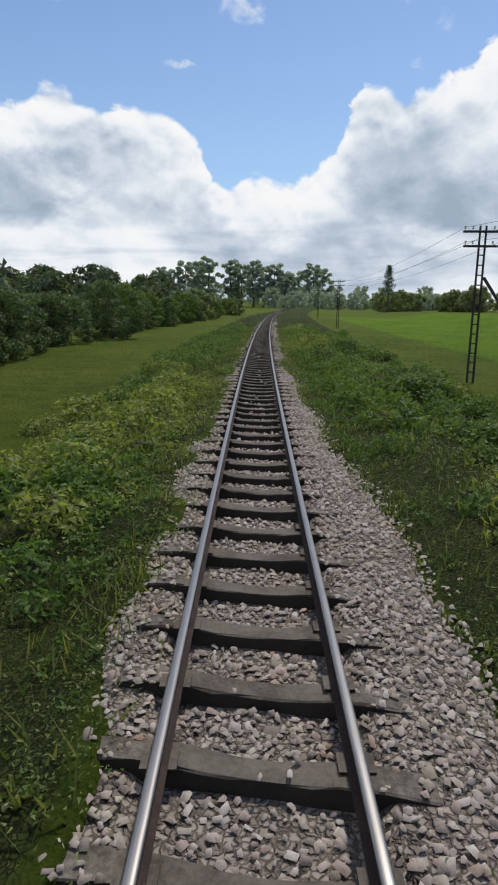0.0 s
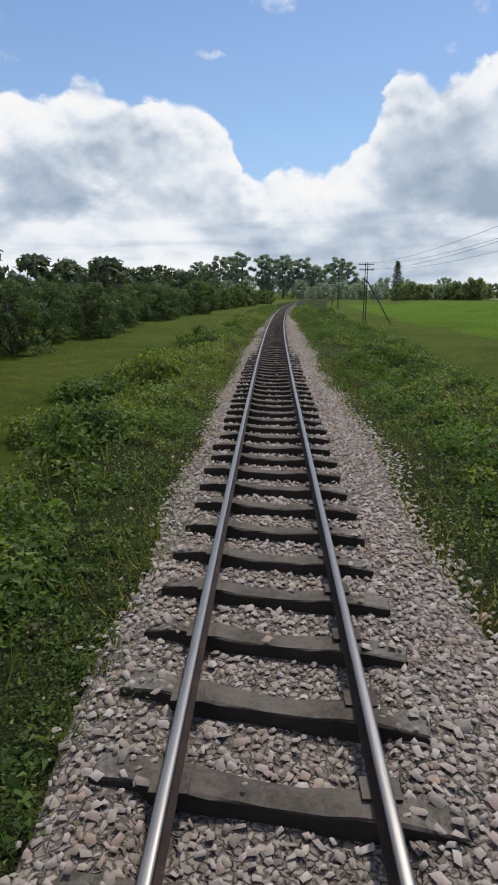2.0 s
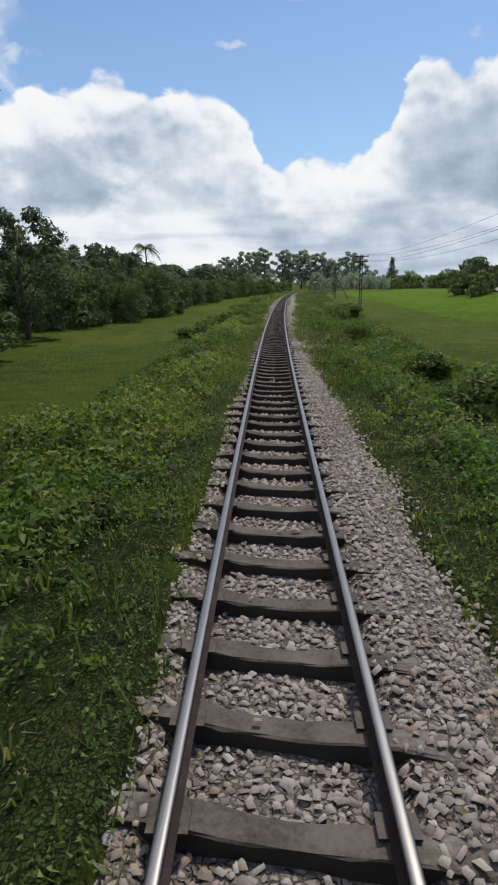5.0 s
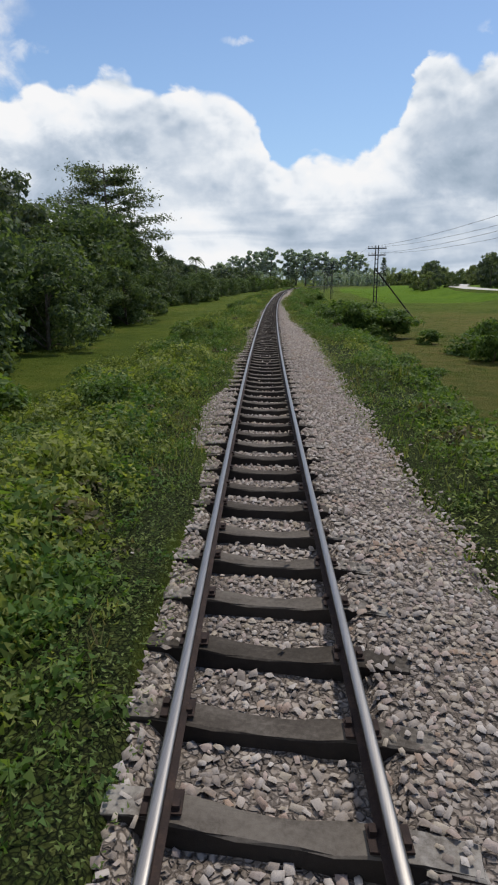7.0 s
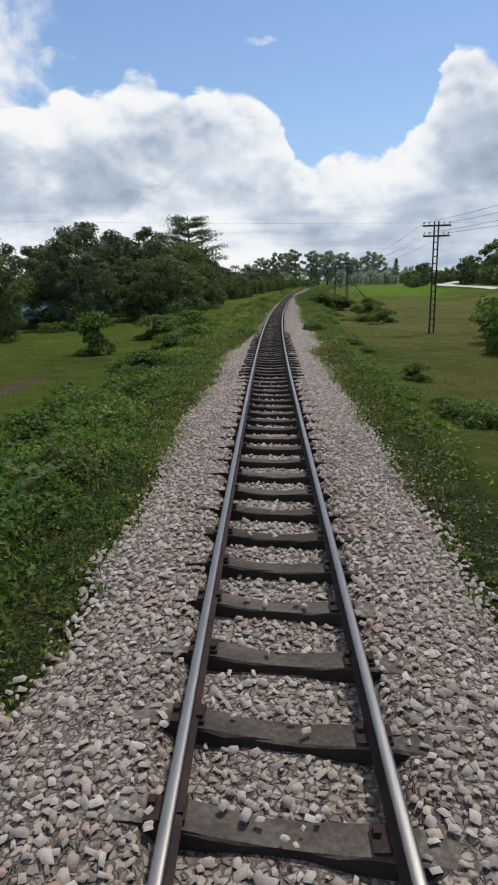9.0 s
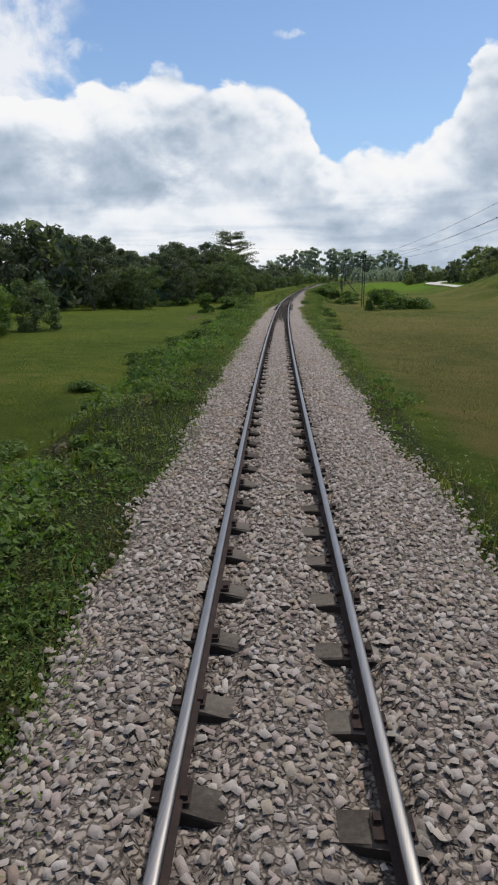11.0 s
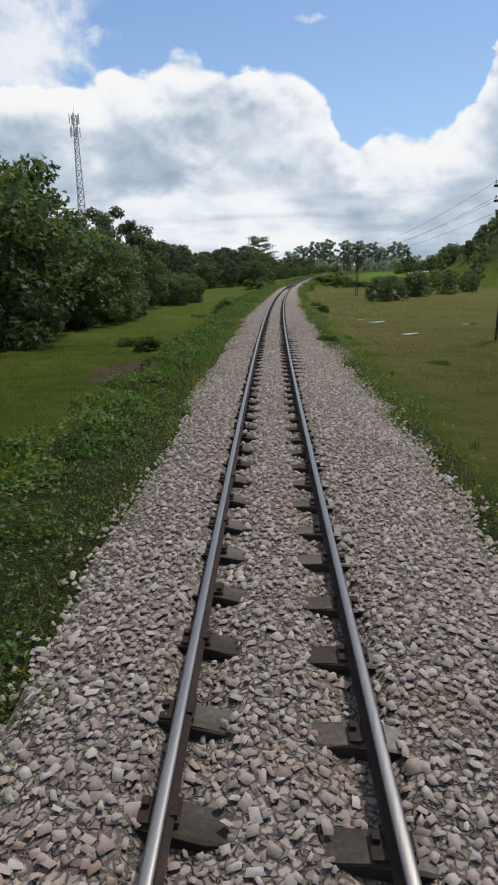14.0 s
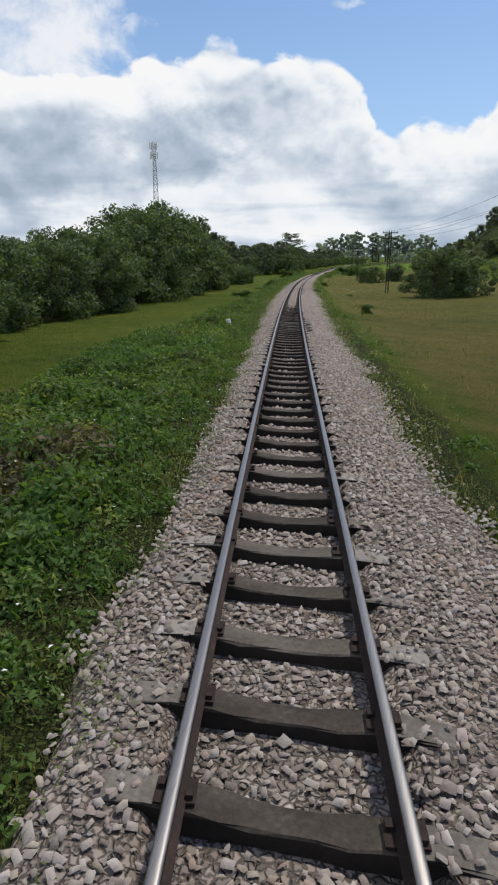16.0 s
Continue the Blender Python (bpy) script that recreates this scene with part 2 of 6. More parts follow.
M_STONE = stone_material()
M_RUST = material("rusty_steel", [(0.0, (0.020, 0.014, 0.013)), (0.6, (0.036, 0.024, 0.021)), (1.0, (0.066, 0.041, 0.031))], 6.0, 60.0, 0.8, 0.3, 150.0, gloss=0.2)
M_POLISH = material("polished_rail_head", [(0.0, (0.20, 0.188, 0.178)), (1.0, (0.33, 0.312, 0.297))], 3.0, 90.0, 0.40, metal=1.0, stretch=(40, 1, 1))
M_SLEEPER = None                    # made below
M_LEAF_WEED = leaves("weed_leaf", (0.068, 0.110, 0.027), (0.117, 0.177, 0.043), (0.195, 0.242, 0.073), 0.5)
M_LEAF_BUSH = leaves("bush_leaf", (0.050, 0.090, 0.018), (0.096, 0.164, 0.036), (0.155, 0.222, 0.054), 0.45)
M_LEAF_TREE = leaves("tree_leaf", (0.058, 0.090, 0.046), (0.092, 0.134, 0.060), (0.145, 0.192, 0.084), leaf=0.44)
M_LEAF_DARK = leaves("dark_tree_leaf", (0.062, 0.088, 0.064), (0.092, 0.122, 0.080), (0.138, 0.168, 0.102), leaf=0.42)
# far leaves: the haze of distance is put into their pale bluish colour
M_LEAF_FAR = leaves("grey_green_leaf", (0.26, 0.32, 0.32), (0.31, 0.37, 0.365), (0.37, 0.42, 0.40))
# pale green scrub, lightened further to stand for haze
M_LEAF_PALE = leaves("pale_scrub_leaf", (0.110, 0.145, 0.072), (0.155, 0.195, 0.092), (0.215, 0.250, 0.120))
M_LEAF_LIGHT = leaves("young_leaf", (0.092, 0.130, 0.030), (0.185, 0.232, 0.054), (0.285, 0.315, 0.095), 0.55)
M_GRASS = leaves("grass_blade", (0.062, 0.098, 0.022), (0.110, 0.152, 0.034), (0.20, 0.205, 0.068), 0.6)
M_HERB = leaves("herb_leaf", (0.050, 0.102, 0.024), (0.087, 0.166, 0.036), (0.142, 0.222, 0.057), 0.45)
M_WITHERED = leaves("withered_leaf", (0.055, 0.050, 0.026), (0.105, 0.092, 0.048), (0.17, 0.15, 0.085))
M_STRAW = leaves("dry_grass_blade", (0.12, 0.10, 0.045), (0.20, 0.17, 0.075), (0.30, 0.26, 0.13))
M_BARK = material("bark", [(0.0, (0.04, 0.032, 0.026)), (0.5, (0.11, 0.095, 0.08)), (1.0, (0.22, 0.20, 0.17))], 3.0, 18.0, 0.95, 0.6, 24.0, gloss=0.1)
M_POST = material("dark_painted_iron", [(0.0, (0.018, 0.017, 0.017)), (0.6, (0.035, 0.032, 0.030)), (1.0, (0.075, 0.055, 0.042))], 2.0, 25.0, 0.7, 0.2, 60.0, gloss=0.3)
M_WIRE = material("dull_wire", [(0.0, (0.05, 0.05, 0.055)), (1.0, (0.09, 0.09, 0.10))], 1.0, 8.0, 0.6)
M_CERAMIC = material("white_glazed_ceramic", [(0.0, (0.45, 0.45, 0.44)), (1.0, (0.70, 0.70, 0.68))], 8.0, 40.0, 0.3, gloss=0.5)
M_CONCRETE = material("weathered_concrete", [(0.0, (0.22, 0.21, 0.19)), (0.5, (0.36, 0.34, 0.31)), (1.0, (0.48, 0.46, 0.43))], 4.0, 40.0, 0.9, 0.3, 80.0, gloss=0.15)
M_ROAD = material("pale_concrete_road", [(0.0, (0.38, 0.36, 0.33)), (0.5, (0.50, 0.48, 0.44)), (1.0, (0.60, 0.58, 0.54))], 0.5, 12.0, 0.9, gloss=0.15)
M_WHITE = material("white_paint", [(0.0, (0.62, 0.62, 0.60)), (1.0, (0.80, 0.80, 0.78))], 3.0, 30.0, 0.6)
M_GALV = material("galvanised_steel", [(0.0, (0.42, 0.43, 0.45)), (1.0, (0.62, 0.63, 0.65))], 2.0, 25.0, 0.5, metal=0.5)
M_RED = material("faded_red_paint", [(0.0, (0.36, 0.20, 0.18)), (1.0, (0.46, 0.29, 0.27))], 2.0, 25.0, 0.6)
M_ROOF = material("teal_metal_roof", [(0.0, (0.05, 0.13, 0.12)), (1.0, (0.10, 0.22, 0.20))], 2.0, 20.0, 0.5)
M_ROOF_GREY = material("grey_sheet_roof", [(0.0, (0.07, 0.06, 0.055)), (1.0, (0.14, 0.125, 0.11))], 2.0, 20.0, 0.6)
M_WALL = material("cream_rendered_wall", [(0.0, (0.50, 0.47, 0.40)), (1.0, (0.66, 0.62, 0.54))], 1.5, 20.0, 0.85)
M_DOORWOOD = material("dark_window_shutter", [(0.0, (0.03, 0.03, 0.03)), (1.0, (0.07, 0.06, 0.05))], 3.0, 20.0, 0.6)
M_SKIN = material("plant_stem", [(0.0, (0.07, 0.06, 0.03)), (1.0, (0.14, 0.13, 0.06))], 3.0, 20.0, 0.8)


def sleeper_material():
    """Old concrete with oily stains and paler ends; shade is painted onto its sides."""
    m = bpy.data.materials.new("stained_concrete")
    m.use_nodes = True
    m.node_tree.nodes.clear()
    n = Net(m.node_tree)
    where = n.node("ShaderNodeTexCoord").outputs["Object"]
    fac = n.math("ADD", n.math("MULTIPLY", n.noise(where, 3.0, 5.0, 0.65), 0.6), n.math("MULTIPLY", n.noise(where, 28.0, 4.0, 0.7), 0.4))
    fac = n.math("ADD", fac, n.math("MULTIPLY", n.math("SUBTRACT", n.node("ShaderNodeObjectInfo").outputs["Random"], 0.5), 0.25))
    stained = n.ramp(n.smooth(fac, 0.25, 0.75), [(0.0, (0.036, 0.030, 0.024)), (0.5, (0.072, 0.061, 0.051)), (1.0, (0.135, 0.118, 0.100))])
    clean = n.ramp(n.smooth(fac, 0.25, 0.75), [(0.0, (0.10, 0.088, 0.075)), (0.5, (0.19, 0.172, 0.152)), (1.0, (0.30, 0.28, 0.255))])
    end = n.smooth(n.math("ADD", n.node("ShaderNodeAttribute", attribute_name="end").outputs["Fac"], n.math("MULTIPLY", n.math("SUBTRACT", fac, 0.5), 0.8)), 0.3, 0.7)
    # upright faces get a near-black tone that stands for their shade
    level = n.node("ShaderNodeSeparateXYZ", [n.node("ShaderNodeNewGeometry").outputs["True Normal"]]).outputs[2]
    side_shade = n.ramp(fac, [(0.2, (0.018, 0.015, 0.014)), (0.8, (0.044, 0.037, 0.031))])
    color = n.mix(n.smooth(level, 0.35, 0.85), side_shade, n.mix(end, stained, clean))
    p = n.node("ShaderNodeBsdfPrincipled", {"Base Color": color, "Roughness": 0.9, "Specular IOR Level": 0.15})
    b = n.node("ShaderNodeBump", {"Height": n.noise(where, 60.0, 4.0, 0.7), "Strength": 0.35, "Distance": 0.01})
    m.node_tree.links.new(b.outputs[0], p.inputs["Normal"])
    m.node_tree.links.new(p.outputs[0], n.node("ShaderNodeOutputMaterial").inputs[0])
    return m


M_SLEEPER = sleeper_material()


def ballast_bed_material():
    m = bpy.data.materials.new("ballast_bed")
    m.use_nodes = True
    m.node_tree.nodes.clear()
    n = Net(m.node_tree)
    where = n.node("ShaderNodeTexCoord").outputs["Object"]
    warp = n.node("ShaderNodeVectorMath", [where, n.node("ShaderNodeVectorMath", [n.node("ShaderNodeTexNoise", {"Vector": where, "Scale": 16.0}).outputs[1], (0.07, 0.07, 0.07)], operation="MULTIPLY").outputs[0]], operation="ADD").outputs[0]
    cell = n.node("ShaderNodeTexVoronoi", {"Vector": warp, "Scale": 21.0, "Randomness": 1.0})
    edge = n.node("ShaderNodeTexVoronoi", {"Vector": warp, "Scale": 21.0, "Randomness": 1.0}, feature="DISTANCE_TO_EDGE")
    hue = n.node("ShaderNodeSeparateColor", [cell.outputs["Color"]]).outputs[0]
    wide = n.noise(where, 0.5, 3.0)
    stone = n.ramp(n.math("ADD", n.math("MULTIPLY", hue, 0.8), n.math("MULTIPLY", wide, 0.3)), [(0.1, (0.19, 0.16, 0.135)), (0.5, (0.28, 0.24, 0.21)), (0.8, (0.34, 0.295, 0.26)), (1.0, (0.40, 0.355, 0.32))])
    gap = n.smooth(edge.outputs["Distance"], 0.0, 0.22)
    color = n.mix(gap, (0.12, 0.10, 0.086), stone)
    color = n.mix(n.node("ShaderNodeAttribute", attribute_name="old").outputs["Fac"], color, GRIME, "MULTIPLY")
    p = n.node("ShaderNodeBsdfPrincipled", {"Base Color": color, "Roughness": 0.92, "Specular IOR Level": 0.12})
    # every stone lies at its own tilt
    lean = n.node("ShaderNodeVectorMath", [n.node("ShaderNodeVectorMath", [cell.outputs["Color"], (0.5, 0.5, 0.35)], operation="SUBTRACT").outputs[0], (1.5, 1.5, 0.6)], operation="MULTIPLY").outputs[0]
    tilt = n.node("ShaderNodeVectorMath", [n.node("ShaderNodeVectorMath", [n.node("ShaderNodeNewGeometry").outputs["Normal"], lean], operation="ADD").outputs[0]], operation="NORMALIZE").outputs[0]
    b = n.node("ShaderNodeBump", {"Height": gap, "Strength": 0.6, "Distance": 0.03, "Normal": tilt})
    m.node_tree.links.new(b.outputs[0], p.inputs["Normal"])
    m.node_tree.links.new(p.outputs[0], n.node("ShaderNodeOutputMaterial").inputs[0])
    return m


def ground_material():
    """Grassland: green and olive blotches, vivid paddy where the ground is wet, reddish-brown sedge where it is dry."""
    m = bpy.data.materials.new("grassland")
    m.use_nodes = True
    m.node_tree.nodes.clear()
    n = Net(m.node_tree)
    where = n.node("ShaderNodeTexCoord").outputs["Object"]
    big, mid, fine = n.noise(where, 0.12, 4.0, 0.6), n.noise(where, 0.9, 5.0, 0.65), n.noise(where, 9.0, 7.0, 0.8)
    fac = n.math("ADD", n.math("ADD", n.math("MULTIPLY", big, 0.35), n.math("MULTIPLY", mid, 0.35)), n.math("MULTIPLY", fine, 0.3))
    meadow = n.ramp(n.smooth(fac, 0.3, 0.7), [(0.0, (0.032, 0.054, 0.006)), (0.4, (0.064, 0.094, 0.010)), (0.75, (0.096, 0.120, 0.015)), (1.0, (0.150, 0.148, 0.030))])
    paddy = n.ramp(n.smooth(fac, 0.3, 0.7), [(0.0, (0.046, 0.096, 0.004)), (0.5, (0.080, 0.148, 0.006)), (1.0, (0.120, 0.188, 0.010))])
    sedge = n.ramp(n.smooth(fac, 0.3, 0.7), [(0.0, (0.066, 0.070, 0.017)), (0.5, (0.112, 0.108, 0.027)), (1.0, (0.160, 0.128, 0.042))])
    soil = n.ramp(n.smooth(fac, 0.3, 0.7), [(0.0, (0.050, 0.036, 0.022)), (0.5, (0.100, 0.072, 0.046)), (1.0, (0.16, 0.12, 0.08))])
    edge = n.math("MULTIPLY", n.math("SUBTRACT", n.math("ADD", n.math("MULTIPLY", mid, 0.6), n.math("MULTIPLY", big, 0.4)), 0.5), 1.6)
    wet = n.smooth(n.math("ADD", n.node("ShaderNodeAttribute", attribute_name="wet").outputs["Fac"], edge), 0.4, 0.6)
    dry = n.smooth(n.math("ADD", n.node("ShaderNodeAttribute", attribute_name="dry").outputs["Fac"], n.math("MULTIPLY", edge, 1.5)), 0.25, 1.0)
    bare = n.smooth(n.math("ADD", n.node("ShaderNodeAttribute", attribute_name="bare").outputs["Fac"], edge), 0.4, 0.7)
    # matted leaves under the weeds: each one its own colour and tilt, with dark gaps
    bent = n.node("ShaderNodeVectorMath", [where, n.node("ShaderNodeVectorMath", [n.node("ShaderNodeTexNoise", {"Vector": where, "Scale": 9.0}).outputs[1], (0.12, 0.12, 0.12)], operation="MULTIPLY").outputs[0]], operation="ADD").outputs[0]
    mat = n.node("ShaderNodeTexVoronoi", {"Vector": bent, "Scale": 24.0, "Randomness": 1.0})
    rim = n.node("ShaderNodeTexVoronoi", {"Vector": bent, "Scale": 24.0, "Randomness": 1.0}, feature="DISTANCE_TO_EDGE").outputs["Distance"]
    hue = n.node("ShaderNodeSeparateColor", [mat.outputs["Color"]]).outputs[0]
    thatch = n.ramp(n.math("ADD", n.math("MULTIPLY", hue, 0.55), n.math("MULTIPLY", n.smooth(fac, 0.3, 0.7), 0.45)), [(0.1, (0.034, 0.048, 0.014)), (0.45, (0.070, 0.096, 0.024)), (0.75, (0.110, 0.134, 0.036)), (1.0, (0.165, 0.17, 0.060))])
    # the dark gaps between the leaves are shade put into the colour
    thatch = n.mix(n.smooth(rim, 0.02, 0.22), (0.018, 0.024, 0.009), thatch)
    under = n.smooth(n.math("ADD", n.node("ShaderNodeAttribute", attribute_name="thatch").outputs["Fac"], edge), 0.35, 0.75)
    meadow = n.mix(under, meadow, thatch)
    color = n.mix(bare, n.mix(wet, n.mix(dry, meadow, sedge), paddy), soil)
    p = n.node("ShaderNodeBsdfPrincipled", {"Base Color": color, "Roughness": 0.95, "Specular IOR Level": 0.08})
    lean = n.node("ShaderNodeVectorMath", [n.node("ShaderNodeVectorMath", [mat.outputs["Color"], (0.5, 0.5, 0.4)], operation="SUBTRACT").outputs[0], n.node("ShaderNodeVectorMath", {0: (2.0, 2.0, 0.6), "Scale": under}, operation="SCALE").outputs[0]], operation="MULTIPLY").outputs[0]
    tilt = n.node("ShaderNodeVectorMath", [n.node("ShaderNodeVectorMath", [n.node("ShaderNodeNewGeometry").outputs["Normal"], lean], operation="ADD").outputs[0]], operation="NORMALIZE").outputs[0]
    b = n.node("ShaderNodeBump", {"Height": n.math("ADD", fine, n.math("MULTIPLY", mid, 2.0)), "Strength": 0.9, "Distance": 0.2, "Normal": tilt})
    m.node_tree.links.new(b.outputs[0], p.inputs["Normal"])
    m.node_tree.links.new(p.outputs[0], n.node("ShaderNodeOutputMaterial").inputs[0])
    return m


M_BED, M_GROUND = ballast_bed_material(), ground_material()


def water_material():
    m = bpy.data.materials.new("still_water")
    m.use_nodes = True
    p = m.node_tree.nodes["Principled BSDF"]
    p.inputs["Base Color"].default_value, p.inputs["Roughness"].default_value = (0.06, 0.05, 0.03, 1), 0.06
    n = Net(m.node_tree)
    b = n.node("ShaderNodeBump", {"Height": n.noise(n.node("ShaderNodeTexCoord").outputs["Object"], 3.0), "Strength": 0.05, "Distance": 0.02})
    m.node_tree.links.new(b.outputs[0], p.inputs["Normal"])
    return m


M_WATER = water_material()

# ---------------------------------------------------------------- mesh tools
RNG = np.random.default_rng(11)


def lattice(x, y, seed=0):
    """Smooth value noise from 0 to 1 over arrays."""
    x, y = np.asarray(x, float), np.asarray(y, float)
    xi, yi = np.floor(x), np.floor(y)
    fx, fy = x - xi, y - yi
    fx, fy = fx * fx * (3 - 2 * fx), fy * fy * (3 - 2 * fy)

    def h(a, b):
        v = np.sin(a * 127.1 + b * 311.7 + seed * 74.7) * 43758.5453
        return v - np.floor(v)
    return (h(xi, yi) * (1 - fx) + h(xi + 1, yi) * fx) * (1 - fy) + (h(xi, yi + 1) * (1 - fx) + h(xi + 1, yi + 1) * fx) * fy


def mesh_of(name, verts, faces, mats, smooth=False, slots=None):
    """A mesh from an array of points and an array (or list of arrays) of faces with the same count of corners each."""
    me = bpy.data.meshes.new(name)
    verts = np.asarray(verts, np.float32).reshape(-1, 3)
    groups = faces if isinstance(faces, list) else [faces]
    groups = [np.asarray(g, np.int32) for g in groups if len(g)]
    loops = np.concatenate([g.ravel() for g in groups])
    sizes = np.concatenate([np.full(len(g), g.shape[1], np.int32) for g in groups])
    me.vertices.add(len(verts))
    me.vertices.foreach_set("co", verts.ravel())
    me.loops.add(len(loops))
    me.loops.foreach_set("vertex_index", loops)
    me.polygons.add(len(sizes))
    me.polygons.foreach_set("loop_start", np.concatenate([[0], np.cumsum(sizes)[:-1]]).astype(np.int32))
    me.polygons.foreach_set("use_smooth", np.broadcast_to(np.asarray(smooth, bool), (len(sizes),)).copy())
    for m in (mats if isinstance(mats, (list, tuple)) else [mats]):
        me.materials.append(m)
    if slots is not None:
        me.polygons.foreach_set("material_index", np.asarray(slots, np.int32))
    me.update(calc_edges=True)
    return me


class Pile:
    """Collects pieces of one mesh."""

    def __init__(self):
        self.v, self.f, self.n = [], {3: [], 4: []}, 0

    def add(self, verts, faces):
        verts = np.asarray(verts, float).reshape(-1, 3)
        for k in (3, 4):
            fs = [f for f in faces if len(f) == k] if isinstance(faces, list) else (faces if faces.shape[1] == k else [])
            if len(fs):
                self.f[k].append(np.asarray(fs, int) + self.n)
        self.v.append(verts)
        self.n += len(verts)
        return self

    def box(self, size, at=(0, 0, 0), turn=None, bevel=0.0):
        sx, sy, sz = (q / 2 for q in size)
        if not bevel:
            c = np.array([(x, y, z) for x in (-sx, sx) for y in (-sy, sy) for z in (-sz, sz)])
            f = [(0, 1, 3, 2), (4, 6, 7, 5), (0, 4, 5, 1), (2, 3, 7, 6), (0, 2, 6, 4), (1, 5, 7, 3)]
        else:
            bm = bmesh.new()
            bmesh.ops.create_cube(bm, size=1.0)
            for q in bm.verts:
                q.co = Vector((q.co.x * size[0], q.co.y * size[1], q.co.z * size[2]))
            bmesh.ops.bevel(bm, geom=bm.edges[:], offset=bevel, segments=1, affect="EDGES")
            bm.verts.index_update()
            c = np.array([q.co[:] for q in bm.verts])
            f = [tuple(q.index for q in face.verts) for face in bm.faces]
            bm.free()
        if turn is not None:
            c = c @ np.array(turn.to_3x3()).T
        return self.add(c + np.array(at), f)

    def tube(self, pts, radii, sides=6, cap=True):
        pts = np.asarray(pts, float)
        k = len(pts)
        radii = np.broadcast_to(np.asarray(radii, float), (k,))
        way = np.gradient(pts, axis=0)
        way /= np.linalg.norm(way, axis=1)[:, None] + 1e-9
        ref = np.where(np.abs(way[:, 2:3]) > 0.9, np.array([[1.0, 0, 0]]), np.array([[0, 0, 1.0]]))
        a = np.cross(way, ref)
        a /= np.linalg.norm(a, axis=1)[:, None] + 1e-9
        b = np.cross(way, a)
        ang = np.arange(sides) * 2 * np.pi / sides
        ring = pts[:, None] + radii[:, None, None] * (np.cos(ang)[None, :, None] * a[:, None] + np.sin(ang)[None, :, None] * b[:, None])
        f = [(i * sides + j, i * sides + (j + 1) % sides, (i + 1) * sides + (j + 1) % sides, (i + 1) * sides + j) for i in range(k - 1) for j in range(sides)]
        verts = ring.reshape(-1, 3)
        if cap:
            verts = np.concatenate([verts, pts[:1], pts[-1:]])
            f += [(k * sides, (j + 1) % sides, j) for j in range(sides)] + [(k * sides + 1, (k - 1) * sides + j, (k - 1) * sides + (j + 1) % sides) for j in range(sides)]
        return self.add(verts, f)

    def mesh(self, name, mats, smooth=False):
        groups = [np.concatenate(self.f[k]) for k in (3, 4) if self.f[k]]
        return mesh_of(name, np.concatenate(self.v), groups, mats, smooth)


def part(name, me, parent, label=""):
    ob = new(name, me)
    ob.parent = parent
    return tagged(ob, label) if label else ob


def thing(name, label, category, group="", kind="", at=None):
    ob = new(name)
    ob.empty_display_size = 0.2
    if at is not None:
        ob.matrix_world = at
    return tagged(ob, label, category, group, kind)


def sprigs(centres, size, rng):
    """Small three-cornered leaves, mostly facing up."""
    k = len(centres)
    a = rng.uniform(0, 2 * np.pi, k)
    lift = rng.normal(0.25, 0.45, k)
    out = np.stack([np.cos(a), np.sin(a), lift], 1) * size[:, None]
    side = np.stack([-np.sin(a), np.cos(a), rng.normal(0, 0.35, k)], 1) * (size * rng.uniform(0.28, 0.45, k))[:, None]
    verts = np.stack([centres - side, centres + side, centres + out * 1.3], 1)
    return verts.reshape(-1, 3), np.arange(3 * k).reshape(-1, 3)


def foliage(centres, size, normals=None, flat=0.5, long=1.7, rng=RNG):
    """Folded pointed leaves at the centres: points and faces."""
    k = len(centres)
    way = rng.normal(size=(k, 3))
    if normals is not None:
        way = way * (1 - flat) + normals * flat * 2
    way /= np.linalg.norm(way, axis=1)[:, None] + 1e-9
    spin = rng.normal(size=(k, 3))
    a = np.cross(way, spin)
    a /= np.linalg.norm(a, axis=1)[:, None] + 1e-9
    b = np.cross(way, a)
    w = (np.broadcast_to(size, (k,)) * rng.uniform(0.6, 1.35, k))[:, None] * 0.5
    verts = np.stack([centres - a * w * long, centres + b * w + way * w * 0.35, centres + a * w * long, centres - b * w + way * w * 0.35], 1)
    i = np.arange(k)[:, None] * 4
    tris = np.concatenate([i + np.array([[0, 1, 2]]), i + np.array([[0, 2, 3]])])
    return verts.reshape(-1, 3), tris

# ---------------------------------------------------------------- lie of the land
GAUGE = 0.5325                     # half the distance between the rail heads


def ease(v):
    v = np.clip(v, 0, 1)
    return v * v * (3 - 2 * v)


def table(s, rows):
    a = np.array(rows, float)
    return np.interp(s, a[:, 0], a[:, 1])


def bed_left(s):
    w = table(s, [(-400, .8), (-353.5, .8), (-351, .65), (-345, .65), (-335, .75), (-325, .9), (-310, 1.15), (-292, 1.1), (-279, 1.15), (-276, 1.4), (-273, 1.3), (-268, 1.15), (-255, 1.05), (-225, 1.1), (-198, 1.25), (-186, 1.15), (-176, 1.2), (-171, .85), (-168.4, .6), (-166.2, .2), (-165, .4), (-162, .6), (-156, .28), (-150, .33), (-145, .72), (-142.8, .7), (-141.8, .45), (-131, .5), (-120, .45), (-85, .2), (-76, .13), (-72, .32), (-66, .58), (-61, .52), (-50, .6), (-35, .8), (-28, .8), (-15, .6), (-6, .65), (4, .5), (20, .45), (150, .4)])
    return GAUGE + w + 0.26 * (lattice(s * 1.1, 0, 3) - 0.5) + 0.14 * (lattice(s * 0.3, 0, 4) - 0.5)


